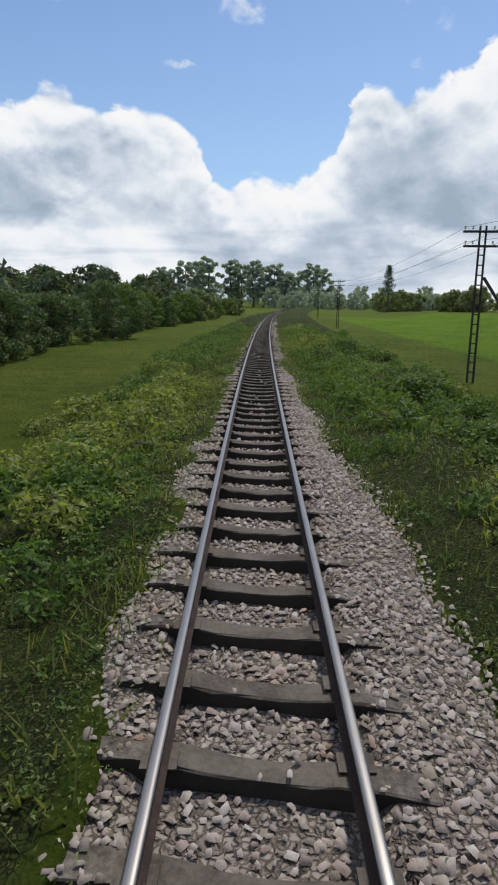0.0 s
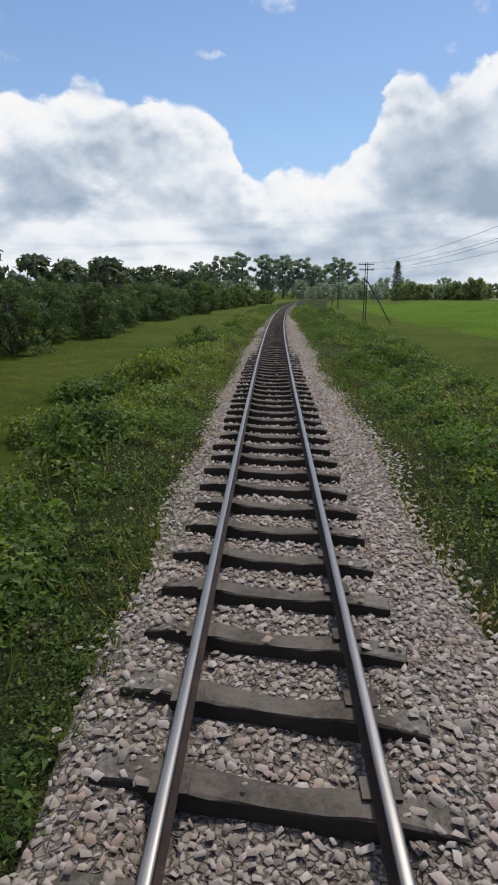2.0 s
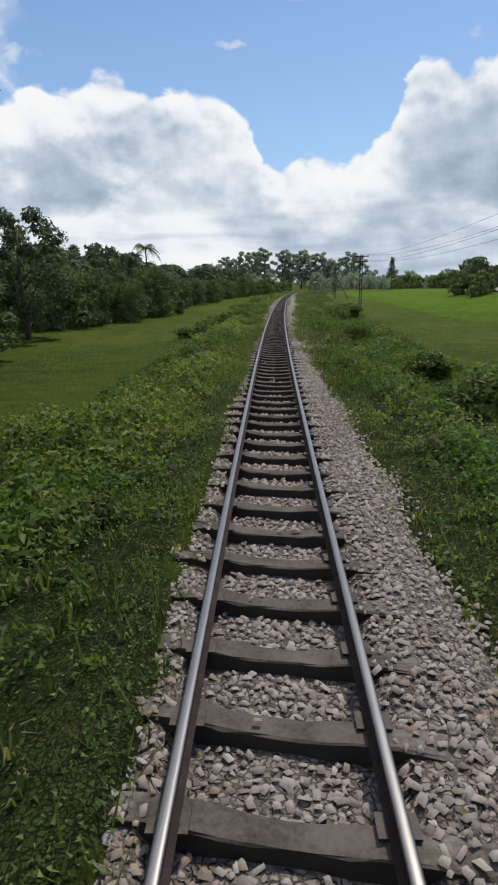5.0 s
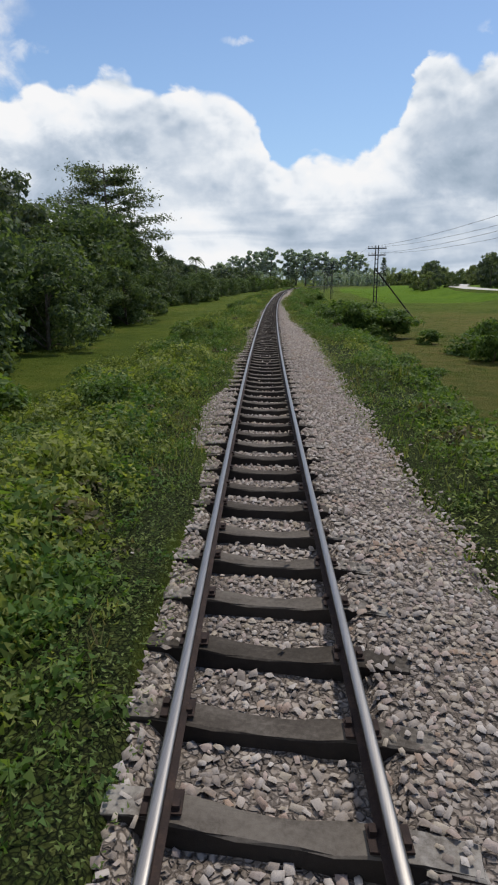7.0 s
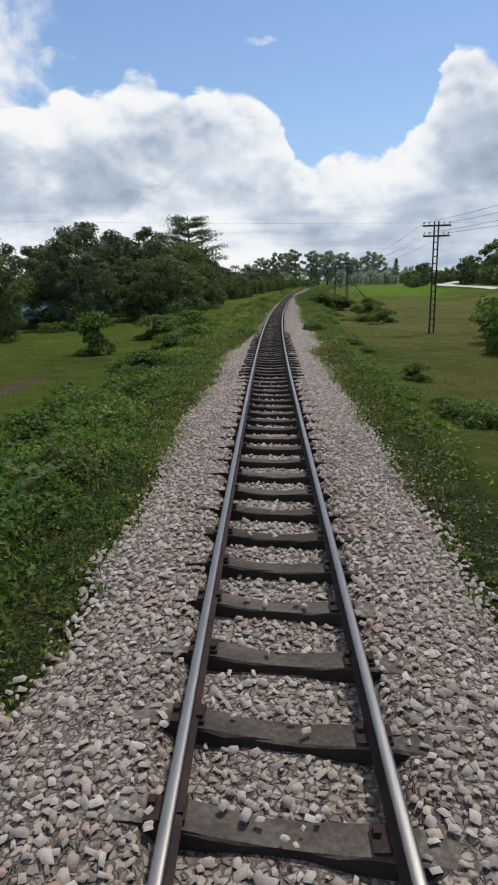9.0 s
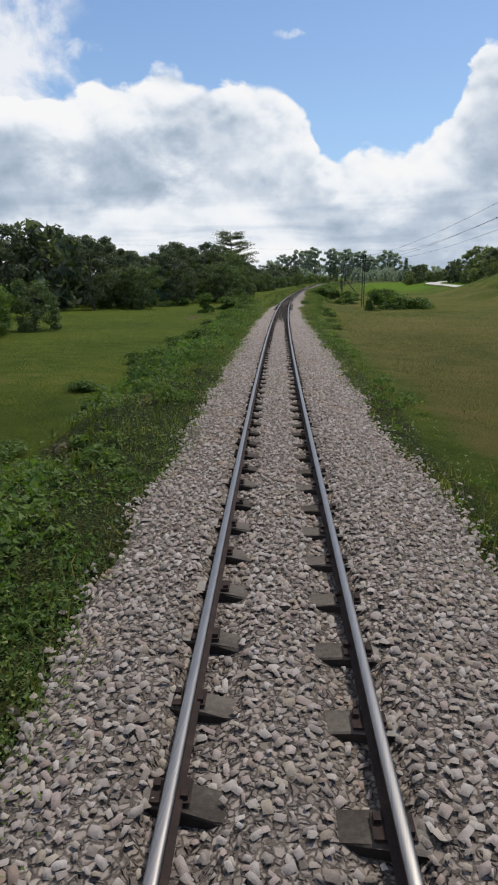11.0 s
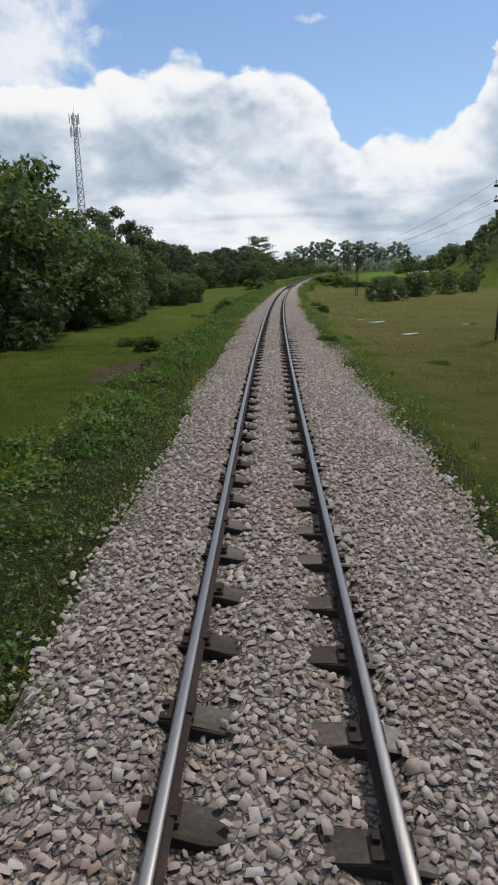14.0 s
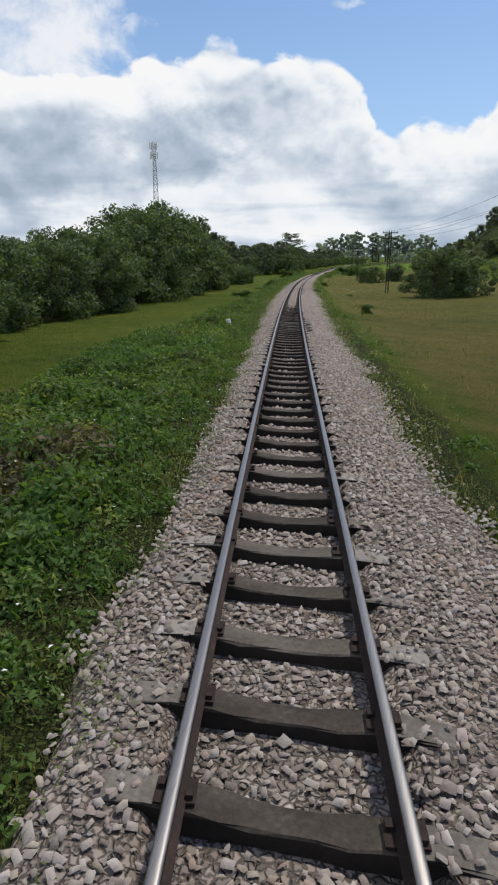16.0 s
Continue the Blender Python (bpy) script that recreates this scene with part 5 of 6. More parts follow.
def plant_trees():
    r = np.random.default_rng(17)

    def row(s0, s1, o0, o1, count, kinds, h0, h1):
        for i in range(count):
            s = s0 + (s1 - s0) * (i + r.uniform(0.2, 0.8)) / count
            o = r.uniform(o0, o1)
            k = int(r.choice(kinds))
            put(TREES[k], s, o, r.uniform(h0, h1) / TREE_HIGH[k], tall=r.uniform(0.9, 1.1), sink=0.1)

    row(30, 125, -17, -14.0, 18, (0, 2, 2, 4), 4.6, 5.8)
    row(20, 130, -32, -20, 20, (5, 5, 6), 6.0, 7.4)
    row(100, 215, -26, -11, 26, (4, 6, 6), 3.8, 5.8)
    row(130, 260, -75, -30, 18, (5,), 9.0, 13.0)
    row(-36, 28, -17, -14.5, 14, (0, 3, 2, 0), 5.2, 6.4)
    row(-40, 30, -32, -19, 16, (5,), 6.5, 8.0)
    row(-60, -34, -18, -13.6, 8, (0, 2, 2), 5.6, 6.8)
    put(TREES[1], -58.0, -25.5, 1.12, tall=1.04, sink=0.1)
    row(-62, -28, -32, -19, 10, (1, 5), 6.4, 7.6)
    row(-90, -60, -26, -15, 9, (0, 2, 1), 7.0, 9.0)
    row(-132, -90, -17.0, -12.4, 12, (0, 2, 2), 6.5, 9.0)
    row(-136, -84, -28, -17, 15, (1, 0, 5), 9.0, 10.4)
    row(-95, -60, -50, -26, 9, (5,), 10, 12)
    row(-160, -132, -29, -19, 10, (0, 2, 1), 7.0, 9.0)
    row(-165, -128, -44, -29, 10, (5, 1), 10.0, 11.5)
    row(-205, -150, -66, -44, 12, (5,), 10.0, 12.0)
    row(-222, -195, -26, -18, 7, (2, 4), 3.0, 4.8)
    row(-250, -228, -19, -14.6, 8, (2, 0, 2), 4.4, 5.8)
    row(-258, -240, -26, -16.5, 6, (1, 0), 7.0, 9.0)
    row(-240, -195, -60, -34, 10, (5, 6), 5.0, 7.5)
    row(-318, -256, -16.2, -13.2, 19, (0, 2, 2), 4.6, 6.2)
    row(-312, -268, -24, -16.5, 14, (0, 0, 2), 6.4, 8.0)
    row(-268, -250, -21, -14.5, 7, (0, 2), 6.0, 7.4)
    row(-345, -316, -17, -13.6, 9, (2, 0, 2), 5.0, 6.8)
    row(-345, -316, -28, -18, 8, (1, 5), 7.5, 9.0)
    # to the right of the line
    for s, o, h, k in [(-312, -15.0, 7.9, 0), (-307, -15.6, 8.6, 0), (-301, -15.0, 9.6, 0), (-296, -15.8, 10.2, 0), (-291, -15.0, 11.0, 0), (-283, -18.5, 10.8, 0), (-275, -18.5, 11.0, 0), (-288, -18.0, 10.2, 0), (-270, -17.0, 10.0, 0), (-285, -15.4, 10.6, 0), (-281, -14.4, 10.4, 0), (-277, -15.6, 10.6, 1), (-273, -14.2, 9.8, 0), (-268.5, -13.8, 9.0, 0), (-264, -13.4, 7.0, 2), (-289, -15.8, 9.0, 2), (-279, -17.5, 10.8, 0), (-231, -11.6, 4.3, 2), (-228.5, -12.8, 5.0, 2), (-233.5, -12.8, 4.2, 4), (-246.5, -14.8, 8.8, 0), (-244.5, -16.4, 8.6, 1), (-240, -12.2, 4.4, 2), (-237.5, -13.4, 4.6, 2), (-225.3, 18.0, 4.8, 2), (-240.5, 11.4, 3.9, 2), (-237.0, 13.0, 4.0, 2), (-231.0, 12.4, 3.8, 2), (-226, 17.5, 4.0, 2), (-292.5, 16.5, 5.6, 0), (-281.5, 15.6, 5.8, 2), (-285.5, 17.0, 6.4, 0), (-278, 17.5, 6.4, 2), (-294.5, 13.6, 6.6, 2), (-291.5, 15.4, 6.6, 2), (-289, 19.0, 6.4, 0),
                       (-215, 24, 4.5, 2), (-205, 30, 5.0, 0), (-190, 34, 5.2, 2), (-175, 30, 4.2, 4), (-160, 36, 5.0, 2)]:
        if -313 < s < -263 and o < 0:
            h *= 0.82 if k == 1 else 1.4 if -298 < s < -276 and h > 9.8 else 1.2
        put(TREES[k], s, o, h / TREE_HIGH[k], tall=0.93, sink=0.1)
    for s, o, h in [(-108, -20.5, 11.0), (-105, -18.0, 11.6), (-101.5, -16.6, 10.4), (-98, -18.6, 12.0), (-93.5, -16.8, 10.6), (-89.5, -18.8, 11.2), (-86, -16.4, 9.0)]:
        put(TREES[0], s, o, h / 5.7, tall=0.95, sink=0.1)
    row(60, 260, 78, 125, 34, (5, 6), 7.0, 11.0)
    row(-60, 70, 56, 100, 30, (5, 6), 9.0, 13.0)
    for i in range(140):
        a, q = i * 2.4, math.sqrt((i + 0.5) / 140)
        put_world(TREES[5 + i % 2], HILL[0] + HILL[2] * q * math.cos(a) + r.normal(0, 3), HILL[1] + HILL[3] * q * math.sin(a) + r.normal(0, 4), r.uniform(0.5, 0.9))
    row(-190, -50, 50, 100, 34, (6, 6, 2), 2.6, 5.0)
    row(240, 420, 40, 140, 20, (5, 6), 6.0, 10.0)
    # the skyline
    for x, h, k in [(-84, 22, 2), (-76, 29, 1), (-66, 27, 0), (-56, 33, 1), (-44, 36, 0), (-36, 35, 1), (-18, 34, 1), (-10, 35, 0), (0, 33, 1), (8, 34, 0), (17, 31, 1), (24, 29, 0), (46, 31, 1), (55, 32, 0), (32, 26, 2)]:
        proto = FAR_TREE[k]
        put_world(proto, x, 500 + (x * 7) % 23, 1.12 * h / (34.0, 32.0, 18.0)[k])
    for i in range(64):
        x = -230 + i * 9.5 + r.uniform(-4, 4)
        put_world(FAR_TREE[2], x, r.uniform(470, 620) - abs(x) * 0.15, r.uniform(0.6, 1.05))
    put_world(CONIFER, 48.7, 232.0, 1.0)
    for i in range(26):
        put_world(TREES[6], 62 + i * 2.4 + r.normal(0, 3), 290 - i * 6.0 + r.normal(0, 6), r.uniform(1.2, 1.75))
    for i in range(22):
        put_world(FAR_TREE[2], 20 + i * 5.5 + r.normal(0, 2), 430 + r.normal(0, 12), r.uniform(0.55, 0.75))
    for x, y, k, h in ((36.0, 12.0, 6, 5.0), (38.5, 20.0, 5, 7.0), (39.5, 30.0, 5, 7.5), (42.0, 42.0, 5, 8.0), (36.0, 27.0, 6, 5.5), (52.0, 14.0, 5, 8.5), (56.0, 24.0, 5, 9.5), (60.0, 12.0, 6, 8.5), (66.0, 20.0, 5, 10.0),
                       (58.0, -36.0, 0, 8.5), (64.0, -36.5, 0, 11.0), (69.0, -31.0, 1, 12.5), (62.0, -22.0, 2, 6.5), (54.0, -10.0, 2, 7.0), (59.0, -4.0, 0, 8.0), (46.0, 30.0, 2, 6.0), (66.0, -14.0, 5, 10.0), (72.0, -8.0, 5, 11.0), (80.0, 0.0, 5, 11.0)):
        put_world(TREES[k], x, y, h / TREE_HIGH[k])


def put_world(proto, x, y, scale):
    i = int(np.argmin((LINE_X - x) ** 2 + (LINE_Y - y) ** 2))
    o = (x - LINE_X[i]) * math.cos(LINE_H[i]) + (y - LINE_Y[i]) * math.sin(LINE_H[i])
    return put(proto, float(LINE_S[i]), float(o), scale, sink=0.3)


plant_trees()
put_world(build_tiered_tree("tall tree with level tiers of feathery dark foliage"), -15.1, -90.4, 1.12)
PALM = build_palm(51, 9.5, "coconut palm with a ragged feathery head")
put(PALM, -37.6, -15.8, 0.72, tall=1.12)
for x, y, k in ((-41.5, -88.3, 1.4), (-36.0, -78.0, 1.2), (57.0, -29.0, 1.0), (62.0, -24.0, 0.95)):
    put_world(PALM, x, y, k)


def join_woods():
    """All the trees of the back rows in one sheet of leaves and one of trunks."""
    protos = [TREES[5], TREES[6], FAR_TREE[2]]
    woods = thing("woods", "dark green thickets and haze-tinted woods behind the fields", "woods", kind="stuff")
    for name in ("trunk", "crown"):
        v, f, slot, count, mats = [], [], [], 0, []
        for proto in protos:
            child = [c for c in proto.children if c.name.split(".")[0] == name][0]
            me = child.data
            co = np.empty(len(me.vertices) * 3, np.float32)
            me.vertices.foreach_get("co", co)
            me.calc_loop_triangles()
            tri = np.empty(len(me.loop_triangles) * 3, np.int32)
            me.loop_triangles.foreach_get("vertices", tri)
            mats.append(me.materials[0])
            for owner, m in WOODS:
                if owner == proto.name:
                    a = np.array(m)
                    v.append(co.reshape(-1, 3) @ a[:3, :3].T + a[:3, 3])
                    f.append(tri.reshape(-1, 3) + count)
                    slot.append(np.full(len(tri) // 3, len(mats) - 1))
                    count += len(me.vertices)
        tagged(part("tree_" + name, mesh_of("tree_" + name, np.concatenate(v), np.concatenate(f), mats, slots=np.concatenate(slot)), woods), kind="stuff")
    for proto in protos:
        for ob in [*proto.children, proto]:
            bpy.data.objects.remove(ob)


join_woods()


def bank_points(k, r, reach, power, left=0.58):
    """Random places on the two banks, thickest beside the ballast."""
    s = r.uniform(-357, 62, k)
    side = np.where(r.random(k) < left, -1, 1)
    edge = np.where(side < 0, bed_left(s), bed_right(s))
    return s, side * (edge - 0.1 + reach * r.random(k) ** power)


def bank_top(s, o):
    return np.maximum(land(s, o), bed_up(s, o) - 9 * (np.abs(o) > 2.9))


def lush(s, o):
    """Where herbs crowd right up to the stones, 0 to 1."""
    return (o < 0) * np.clip(ease((17 - np.abs(s + 343)) / 4) + 0.5 * ease((14 - np.abs(s + 136)) / 5) + 0.6 * ease((6 - np.abs(s + 163)) / 3), 0, 1)


def scatter_herbs():
    """Rounded clumps of leafy herbs and creeper on both banks, each a dome of leaves."""
    r = np.random.default_rng(61)
    s, o = bank_points(24000, r, 6.4, 1.3)
    near, beside = bank_points(9000, r, 1.7, 1.0, 0.72)
    s, o = np.append(s, near), np.append(o, beside)
    edge = np.where(o < 0, bed_left(s), bed_right(s))
    away = ease((np.abs(o) - edge) / 2.2)
    patch = 0.55 * lattice(s * 0.22, o * 0.4, 71) + 0.45 * lattice(s * 0.9, o * 0.9, 72)
    keep = (r.random(len(s)) < weedy(s, o) * np.clip(3.4 * patch - 1.05, 0.04, 1) * np.where(o < 0, 1 - 0.6 * ease((13 - np.abs(s + 303)) / 5), 0.7) + lush(s, o) * r.random(len(s))) & (np.abs(o) > edge + 0.03) & (spill(s, o) < 0.3)
    s, o, away, patch = s[keep], o[keep], away[keep], patch[keep]
    k = len(s)
    strength = np.where(o < 0, table(s, [(-400, .75), (-262, .75), (-200, .8), (-82, .8), (0, .8)]), table(s, [(-400, .5), (-200, .6), (-90, .8), (0, 1.0)]))
    rad = (0.13 + 0.08 * lush(s, o) * r.random(k) + 0.50 * away * r.uniform(0.25, 1.0, k) ** 1.3) * (0.75 + 0.5 * patch)
    high = rad * r.uniform(0.8, 1.5, k) * strength
    base = along(s, o, bank_top(s, o) - 0.03)
    count = np.clip(rad ** 1.6 * 640 * r.uniform(0.7, 1.2, k), 20, 300).astype(int)
    own = np.repeat(np.arange(k), count)
    n = ball(len(own), r)
    n[:, 2] = np.abs(n[:, 2])
    c = base[own] + n * np.stack([rad, rad, high], 1)[own] * r.uniform(0.6, 1.08, (len(own), 1))
    leaf = (0.025 + 0.050 * away + 0.022 * r.random(k))[own]
    tint = lattice(s * 0.14, o * 0.3, 73) + r.normal(0, 0.13, k)
    sunny = ease((110 - np.abs(s + 60)) / 30) * (o < 0)
    kind = np.where(tint + 0.22 * sunny > 0.78, 2, np.where(tint > 0.48, 1, 0))
    kind = np.where((s < -200) & (kind == 2) & (r.random(k) < 0.8), 1, kind)
    kind = np.where((r.random(k) < 0.035) | (np.hypot((s + 350.6) / 2.2, (o + 3.6) / 0.9) < 1) & (r.random(k) < 0.8), 3, kind)
    for i, (name, mat, label) in enumerate((("herbs", M_LEAF_BUSH, "dark green leafy herbs in clumps on the banks"), ("soft_herbs", M_HERB, "fresh green soft-leaved herbs in clumps on the banks"), ("vines", M_LEAF_LIGHT, "yellow-green vines heaped over the banks"), ("withered_weeds", M_WITHERED, "withered brown weeds among the green ones"))):
        p = kind[own] == i
        me = mesh_of(name, *leaflets(c[p], leaf[p], n[p] + np.array([0, 0, 0.35]), r), mat)
        tagged(new(name, me), label, "weeds", kind="stuff")
    # tufts of long grass with arching blades
    s, o = bank_points(17000, r, 4.6, 1.7, 0.52)
    edge = np.where(o < 0, bed_left(s), bed_right(s))
    fit = lattice(s * 0.3, o * 0.5, 75) + 0.12 * ((o > 0) & (s > -110)) - 0.10 * (s < -200)
    keep = (r.random(len(s)) < weedy(s, o) * np.clip(3.2 * fit - 1.15, 0, 1)) & (spill(s, o) < 0.3)
    s, o = s[keep], o[keep]
    away = ease((np.abs(o) - edge[keep]) / 1.8)
    k, per = len(s), 9
    root = np.repeat(along(s, o, bank_top(s, o) - 0.02), per, 0)
    long = np.repeat(0.12 + 0.32 * away * r.uniform(0.5, 1.2, k), per) * r.uniform(0.6, 1.15, k * per)
    a = r.uniform(0, 2 * np.pi, k * per)
    out = np.stack([np.cos(a), np.sin(a), 0 * a], 1)
    wide = np.stack([-np.sin(a), np.cos(a), 0 * a], 1) * r.uniform(0.005, 0.011, k * per)[:, None]
    lean = r.uniform(0.15, 0.75, k * per)[:, None]
    root = root + out * r.uniform(0, 0.07, k * per)[:, None]
    knee = root + (out * lean * 0.5 + np.array([0, 0, 0.72])) * long[:, None]
    tip = knee + (out * (lean + 0.25) + np.array([0, 0, 0.12]) - np.array([0, 0, 0.45]) * lean) * long[:, None] * 0.6
    v = np.stack([root - wide, root + wide, knee + wide, knee - wide, tip], 1)
    i = np.arange(k * per)[:, None] * 5
    tri = (i[:, None] + np.array([(0, 1, 2), (0, 2, 3), (3, 2, 4)])[None]).reshape(-1, 3)
    me = mesh_of("grass_tufts", v.reshape(-1, 3), tri, M_GRASS)
    tagged(new("grass_tufts", me), "tufts of long arching green grass on the banks", "grass", kind="stuff")
    # small white flowers over the herbs at the end of the ride
    s, o = r.uniform(-357, -322, 260), 0
    o = -(bed_left(s) + 0.15 + 4.2 * r.random(260) ** 1.2)
    at = along(s, o, bank_top(s, o) + r.uniform(0.16, 0.42, 260))
    me = mesh_of("white_flowers", *foliage(at, 0.028, np.tile([0.0, 0, 1.0], (260, 1)), 0.7, 1.1, r), M_WHITE)
    tagged(new("white_flowers", me), "scattered small white flowers over the green herbs", "flowers", kind="stuff")


scatter_herbs()


def scatter_weeds():
    """Small leaves and grass over both banks, between the clumps."""
    r = np.random.default_rng(3)
    k = 800000
    s = r.uniform(-357, 62, k)
    side = np.where(r.random(k) < 0.58, -1, 1)
    edge = np.where(side < 0, bed_left(s), bed_right(s))
    o = side * (edge - 0.25 + 7.4 * r.random(k) ** 2.3)
    clump = 0.5 * lattice(s * 0.55, o * 0.55, 31) + 0.5 * lattice(s * 1.7, o * 1.7, 32)
    heap = mounds(s, o)
    thick = weedy(s, o) * np.clip(1.5 * clump - 0.3 + 0.35 * heap, 0.14, 1) * (1 - 0.9 * np.clip(spill(s, o), 0, 1))
    keep = r.random(k) < thick * (1.0 - 0.35 * (s > 25))
    s, o, heap, clump = s[keep], o[keep], heap[keep], clump[keep]
    k = len(s)
    away = ease((np.abs(o) - 1.2) / 2.6)
    tall = 0.015 + (0.05 + 0.18 * away * np.clip(clump * 1.6 - 0.35, 0.05, 1)) * r.random(k) ** 0.8
    tall = tall + away * 0.22 * domes(s, o, 0.85, 26) * r.uniform(0.35, 1, k)
    at = along(s, o, bank_top(s, o) + tall)
    leafy = (lattice(s * 0.25, o * 0.3, 34) + heap * 0.7 + r.normal(0, 0.15, k) > 0.36) | (r.random(k) < 0.3)
    fit_size = 0.010 + 0.0105 * np.clip(np.abs(o), 0, 6) + 0.022 * lattice(s * 0.8, o * 0.8, 35) * away
    pale = leafy & (lattice(s * 0.16, o * 0.25, 37) + 0.26 * ((o < 0) & (np.abs(s + 33) < 46)) - 0.24 * (s < -200) + r.normal(0, 0.08, k) > 0.62)
    for name, pick, mat, label in (("weeds", leafy & ~pale, M_LEAF_WEED, "dense broad-leaved green weeds covering the banks"), ("creeper", pale, M_LEAF_LIGHT, "yellow-green creeper over the weeds on the banks")):
        v, f = sprigs(at[pick], fit_size[pick] * r.uniform(0.7, 1.35, int(pick.sum())), r)
        tagged(new(name, mesh_of(name, v, f, mat)), label, "weeds", kind="stuff")

    def blades(name, s, o, mat, label, h0, h1):
        k = len(s)
        root = along(s, o, land(s, o) - 0.02)
        ang = r.uniform(0, 2 * np.pi, k)
        side = np.stack([np.cos(ang), np.sin(ang), 0 * ang], 1) * r.uniform(0.006, 0.014, k)[:, None]
        h = r.uniform(h0, h1, k)
        tip = root + np.stack([r.normal(0, 0.35, k) * h, r.normal(0, 0.35, k) * h, h], 1)
        v = np.stack([root - side, root + side, tip], 1).reshape(-1, 3)
        me = mesh_of(name, v, np.arange(3 * k).reshape(-1, 3), mat)
        tagged(new(name, me), label, "grass", kind="stuff")

    g = ~leafy
    blades("grass", s[g], o[g], M_GRASS, "long rough green grass on the banks", 0.08, 0.36)
    k = 130000
    fs = r.uniform(-357, 60, k)
    fo = np.where(r.random(k) < 0.5, -1, 1) * (4.2 + 18 * r.random(k) ** 1.5)
    dryland = (np.hypot(fs + 273.5, (fo - 6.2) * 1.2) > 2.6) & (np.hypot(fs + 282.3, fo - 6.8) > 1.3) & (np.hypot(fs + 275.7, fo - 11.6) > 1.4)
    fs, fo = fs[dryland], fo[dryland]
    fs, fo = fs[lattice(fs * 0.35, fo * 0.35, 38) > 0.42], fo[lattice(fs * 0.35, fo * 0.35, 38) > 0.42]
    sere = (fs < -185) & (fo > 0) & (r.random(len(fs)) < 0.35)
    blades("field_grass", fs[~sere], fo[~sere], M_GRASS, "tufts of rough grass in the open fields", 0.06, 0.20)
    blades("sedge", fs[sere], fo[sere], M_STRAW, "brownish dry sedge in the open field", 0.06, 0.22)
    # low creeping weeds over the edge of the stones
    k = 210000
    s = r.uniform(-357, 40, k)
    side = np.where(r.random(k) < 0.55, -1, 1)
    edge = np.where(side < 0, bed_left(s), bed_right(s))
    o = side * (edge + r.normal(0.0, 0.24, k))
    keep = (np.abs(o) > 0.68) & (lattice(s * 1.3, o * 1.3, 51) * 0.6 + lattice(s * 4.0, o * 4.0, 52) * 0.4 + 0.22 * ease((1.25 - edge) / 0.3) > 0.5)
    s, o = s[keep], o[keep]
    at = along(s, o, np.maximum(land(s, o), bed_up(s, o)) + 0.02 + 0.13 * r.random(len(s)) ** 1.5)
    v, f = sprigs(at, r.uniform(0.012, 0.028, len(s)), r)
    tagged(new("creeping_weeds", mesh_of("creeping_weeds", v, f, M_LEAF_WEED)), "low green weeds creeping over the edge of the ballast", "weeds", kind="stuff")
    k = 45000
    s = r.uniform(-357, 60, k)
    side = np.where(r.random(k) < 0.5, -1, 1)
    edge = np.where(side < 0, bed_left(s), bed_right(s))
    o = side * (edge + r.normal(0.12, 0.3, k))
    keep = (np.abs(o) > 1.05) & (lattice(s * 0.6, o * 0.7, 36) > 0.46)
    blades("dry_grass", s[keep], o[keep], M_STRAW, "dry straw-coloured grass at the edge of the ballast", 0.05, 0.22)


scatter_weeds()

# ---------------------------------------------------------------- structures beside the line


def build_road():
    pts = np.array([(52, -160), (46, -110), (42.8, -50), (40.5, -18), (47, 30), (64, 95), (76, 160), (84, 215), (104, 290), (130, 400)], float)
    t = np.linspace(0, len(pts) - 1, 90)
    c = np.stack([np.interp(t, np.arange(len(pts)), pts[:, k]) for k in (0, 1)], 1)
    for _ in range(6):
        c[1:-1] = (c[:-2] + 2 * c[1:-1] + c[2:]) / 4
    way = np.gradient(c, axis=0)
    way /= np.linalg.norm(way, axis=1)[:, None]
    side = np.stack([way[:, 1], -way[:, 0]], 1)
    z = np.interp(c[:, 1], [-160, -100, -50, 0, 120, 400], [-1.4, -0.9, 0.0, 0.45, 1.1, 1.6])
    prof = [(-4.6, -1.3), (-2.6, -0.03), (-2.3, 0.0), (2.3, 0.0), (2.6, -0.03), (4.6, -1.3)]
    v = np.stack([np.concatenate([c + side * o, (z + u)[:, None]], 1) for o, u in prof], 1)
    i = (np.arange(len(c) - 1)[:, None] * 6 + np.arange(5)[None])
    f = np.stack([i, i + 1, i + 7, i + 6], -1)
    slots = np.tile([1, 0, 0, 0, 1], len(c) - 1)
    tagged(new("road", mesh_of("road", v.reshape(-1, 3), f.reshape(-1, 4), [M_ROAD, M_GROUND], slots=slots)), "narrow pale concrete road on a low grassy bank", "road", kind="structure")


build_road()


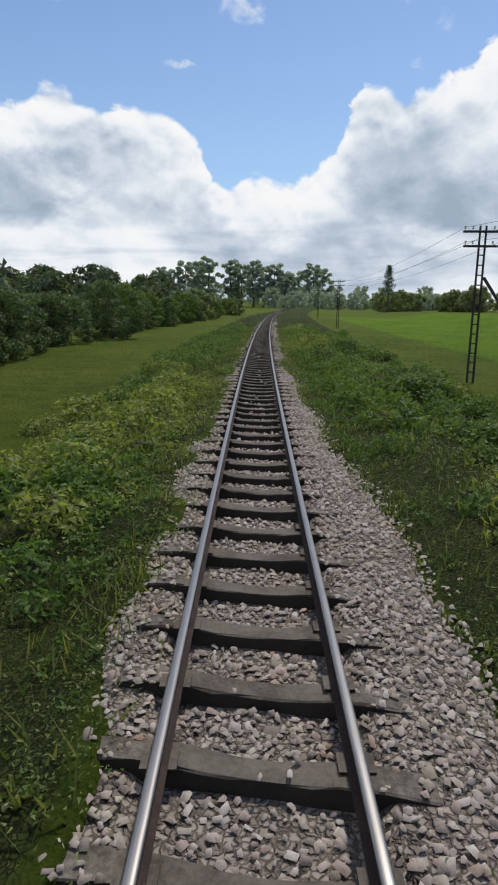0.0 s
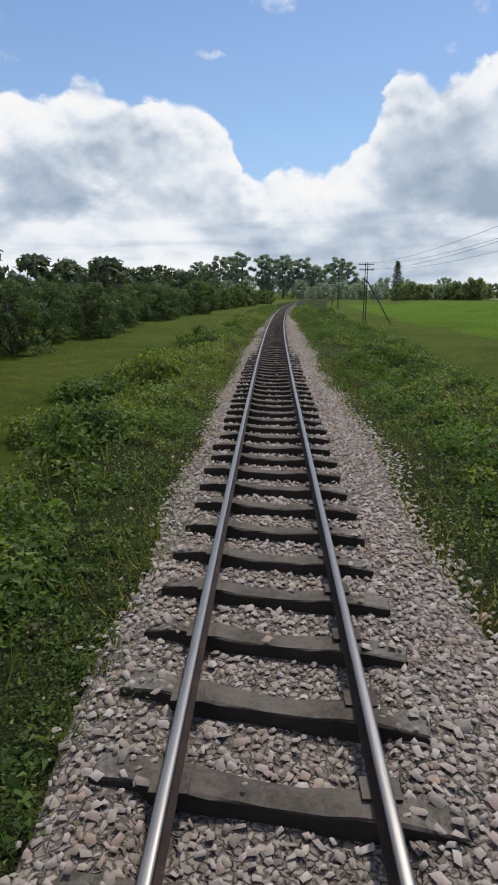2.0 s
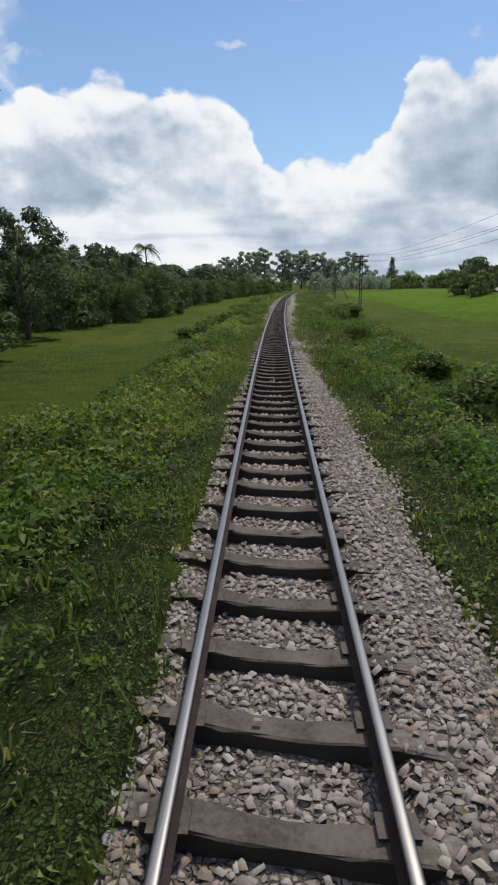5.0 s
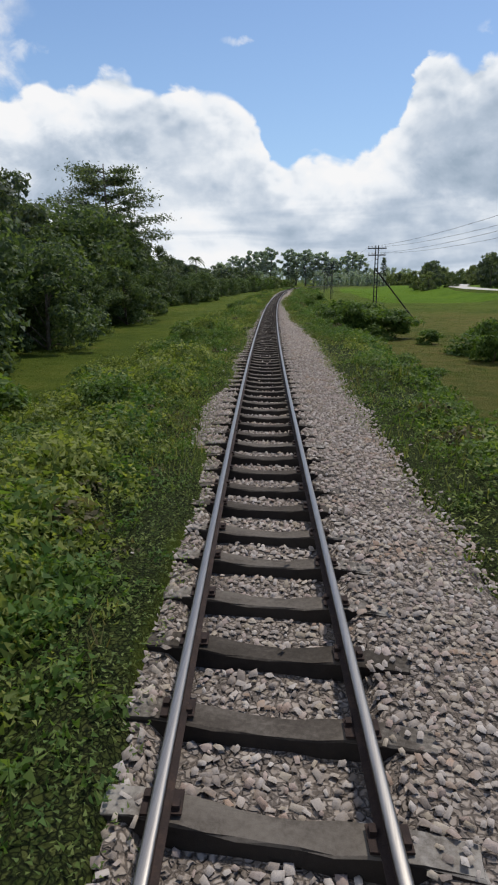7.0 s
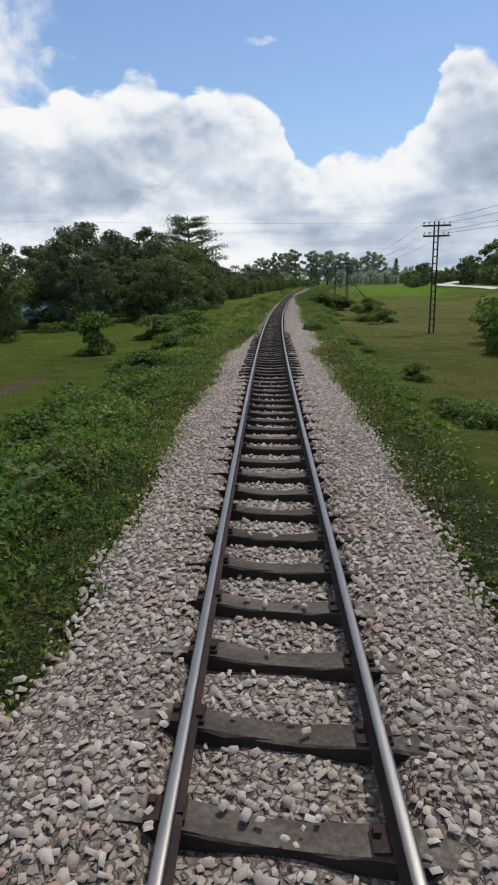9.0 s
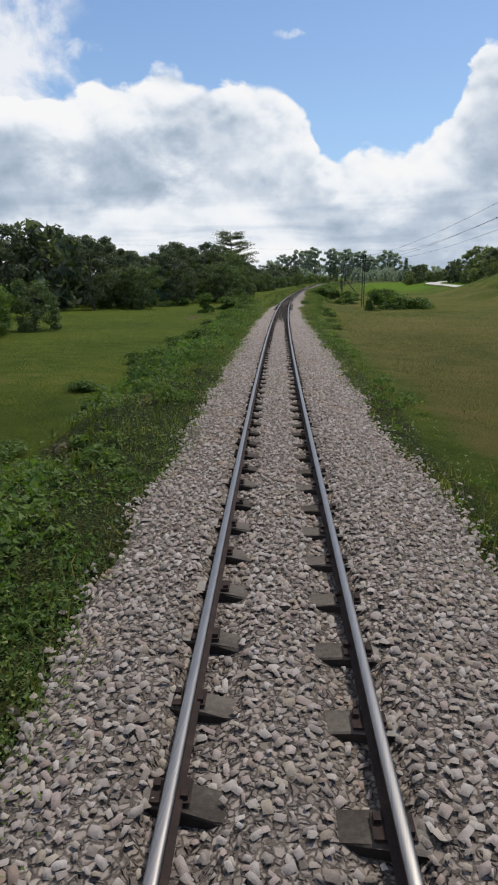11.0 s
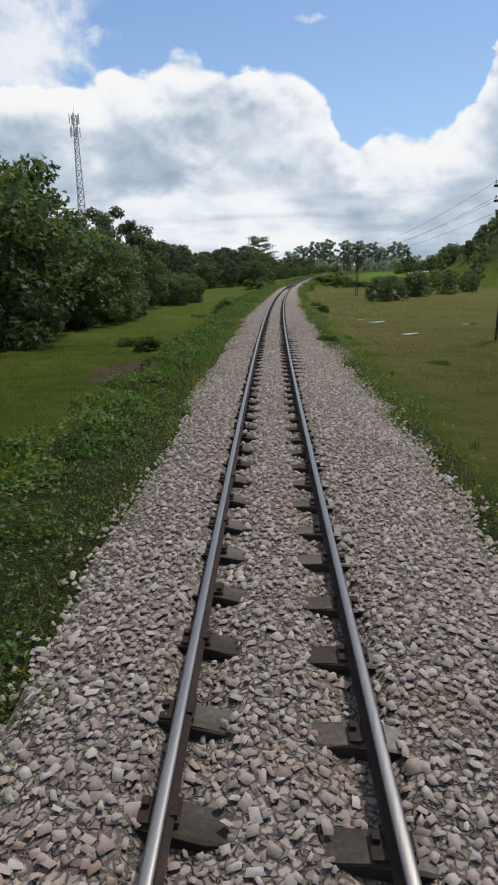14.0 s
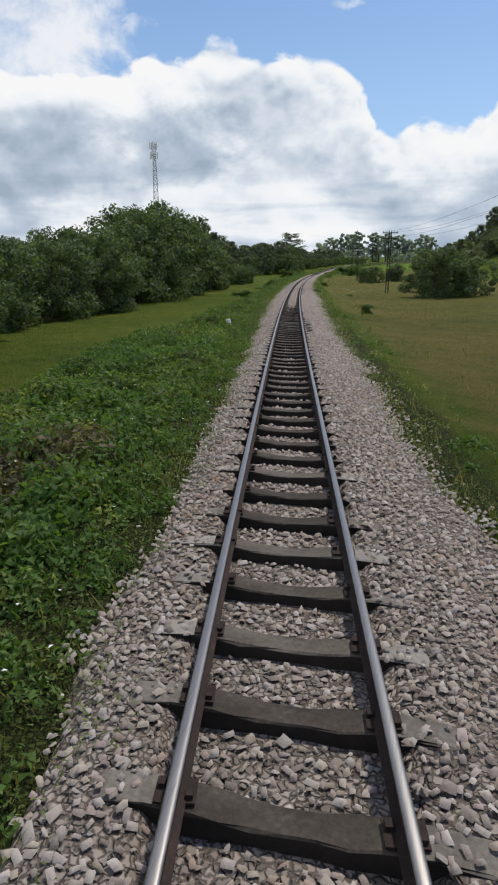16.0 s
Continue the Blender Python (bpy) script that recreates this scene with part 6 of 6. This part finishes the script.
def build_tower():
    """A slim three-legged lattice mast with panel aerials."""
    tower = thing("radio_mast", "slim red and white lattice radio mast with panel aerials", "radio mast")
    high, n = 37.0, 20
    legs = [[], [], []]
    for i in range(n + 1):
        t = i / n
        r = 1.5 * (1 - t) + 0.42 * t
        for k in range(3):
            a = k * 2 * math.pi / 3 + 0.4
            legs[k].append(np.array([math.cos(a) * r, math.sin(a) * r, high * t]))
    for k in range(3):
        part("leg", Pile().tube(legs[k], 0.11, 6).mesh("leg", M_GALV), tower)
    for i in range(n):
        pile = Pile()
        for k in range(3):
            a, b = legs[k], legs[(k + 1) % 3]
            pile.tube([a[i], b[i + 1]], 0.06, 4).tube([b[i], a[i + 1]], 0.06, 4).tube([a[i + 1], b[i + 1]], 0.06, 4)
        part("bracing", pile.mesh("bracing", M_RED if (i // 3) % 2 else M_WHITE), tower)
    for z, k0 in ((36.2, 0.0), (33.6, 0.6)):
        for k in range(5):
            a = k * 2 * math.pi / 5 + k0
            p = Pile().box((0.32, 0.16, 2.0), (math.cos(a) * 1.05, math.sin(a) * 1.05, z), Matrix.Rotation(a + math.pi / 2, 3, "Z"), bevel=0.03)
            p.tube([(math.cos(a) * 0.4, math.sin(a) * 0.4, z), (math.cos(a) * 1.0, math.sin(a) * 1.0, z)], 0.04, 5)
            part("panel_aerial", p.mesh("panel_aerial", M_WHITE), tower, "white panel aerial")
    part("lightning_rod", Pile().tube([(0, 0, high - 0.6), (0, 0, high + 2.2)], 0.03, 5).mesh("lightning_rod", M_GALV), tower)
    at = (-40.6, -173.7)
    tower.matrix_world = pose(at[0], at[1], -2.2)


build_tower()


def build_utility_pole(x, y, z, height):
    pole = thing("utility_pole", "grey utility pole with one crossarm and wires", "utility pole", "utility poles")
    part("shaft", Pile().tube([(0, 0, -0.5), (0, 0, height)], [0.17, 0.11], 8).mesh("shaft", M_CONCRETE, True), pole)
    arm = part("crossarm", Pile().box((1.9, 0.1, 0.12), (0, 0, height - 0.9), bevel=0.01).mesh("crossarm", M_CONCRETE), pole)
    for q in (-0.85, -0.3, 0.3, 0.85):
        part("insulator", Pile().tube([(q, 0, height - 0.85), (q, 0, height - 0.7), (q, 0, height - 0.62)], [0.04, 0.06, 0.02], 6).mesh("insulator", M_CERAMIC), arm)
    pole.matrix_world = pose(x, y, z, 0, 0, 20)
    return pole


def build_house(name, label, x, y, z, size, turn, roof_mat, wall_mat):
    w, d, h = size
    house = thing(name, label, "house")
    wall = Pile()
    for px, py, sx, sy in ((0, -d / 2, w, 0.15), (0, d / 2, w, 0.15), (-w / 2, 0, 0.15, d - 0.16), (w / 2, 0, 0.15, d - 0.16)):
        wall.box((sx, sy, h), (px, py, h / 2))
    part("wall", wall.mesh("wall", wall_mat), house)
    rise = d * 0.28
    roof = Pile()
    tilt = math.atan2(rise, d / 2)
    for sg in (-1, 1):
        roof.box((w + 1.0, (d / 2 + 0.6) / math.cos(tilt), 0.07), (0, sg * (d / 4 + 0.22), h + rise / 2 - 0.06), Matrix.Rotation(-sg * tilt, 3, "X"))
    part("roof", roof.mesh("roof", roof_mat), house)
    for q in (-w * 0.28, w * 0.28):
        win = part("window", Pile().box((1.1, 0.08, 1.0), (q, -d / 2 - 0.06, h * 0.55)).mesh("window", M_DOORWOOD), house, "dark shuttered window")
        part("sill", Pile().box((1.3, 0.16, 0.07), (q, -d / 2 - 0.1, h * 0.55 - 0.56)).mesh("sill", M_CONCRETE), win)
    part("door", Pile().box((0.9, 0.08, 2.0), (0, -d / 2 - 0.06, 1.0)).mesh("door", M_DOORWOOD), house)
    house.matrix_world = pose(x, y, z, 0, 0, turn)


build_house("house", "small low house with a teal metal roof behind bushes", -21.0, -141.0, -2.9, (7.0, 5.0, 1.7), 35, M_ROOF, M_BARK)
build_house("house", "small weathered timber house with a grey sheet roof beside the road", 66.0, 44.0, 0.6, (6.0, 5.0, 2.2), -20, M_ROOF_GREY, M_BARK)
build_utility_pole(-32.6, -168.9, -2.6, 9.8)
copy_thing(bpy.data.objects["utility_pole"], pose(59.5, -29.5, -0.6, 0, 0, -10))


def build_puddle():
    bm = bmesh.new()
    ring = []
    for i in range(28):
        a = i * 2 * math.pi / 28
        r = 1 + 0.28 * math.sin(2 * a + 1) + 0.16 * math.sin(5 * a) + 0.1 * math.sin(9 * a + 2)
        ring.append(bm.verts.new((1.0 * r * math.cos(a), 0.65 * r * math.sin(a), 0)))
    bm.faces.new(ring)
    me = bpy.data.meshes.new("puddle")
    bm.to_mesh(me)
    bm.free()
    me.materials.append(M_WATER)
    for s, o, k in ((-271.6, 5.6, 0.35), (-274.2, 6.4, 0.6), (-264.2, 5.6, 0.3), (-282.3, 6.8, 0.45), (-275.7, 11.6, 0.5)):
        ob = tagged(new("puddle", me), "shallow puddle shining in the brown sedge", "puddle", kind="structure")
        at = spot(s, o)
        ob.matrix_world = pose(at[0], at[1], at[2] + 0.035, 0, 0, 10 + 70 * k) @ Matrix.Diagonal((k, k, 1, 1))


build_puddle()


def build_marker():
    post = thing("marker_post", "short white marker post standing in the grass", "marker post")
    part("shaft", Pile().tube([(0, 0, -0.15), (0.01, 0, 0.3)], 0.035, 8).mesh("shaft", M_GALV, True), post, "thin grey stem")
    part("head", Pile().box((0.19, 0.12, 0.30), (0, 0, 0.42), bevel=0.03).mesh("head", M_WHITE), post)
    post.matrix_world = pose(*spot(-330.5, -2.62), 0, -16, -15)


build_marker()
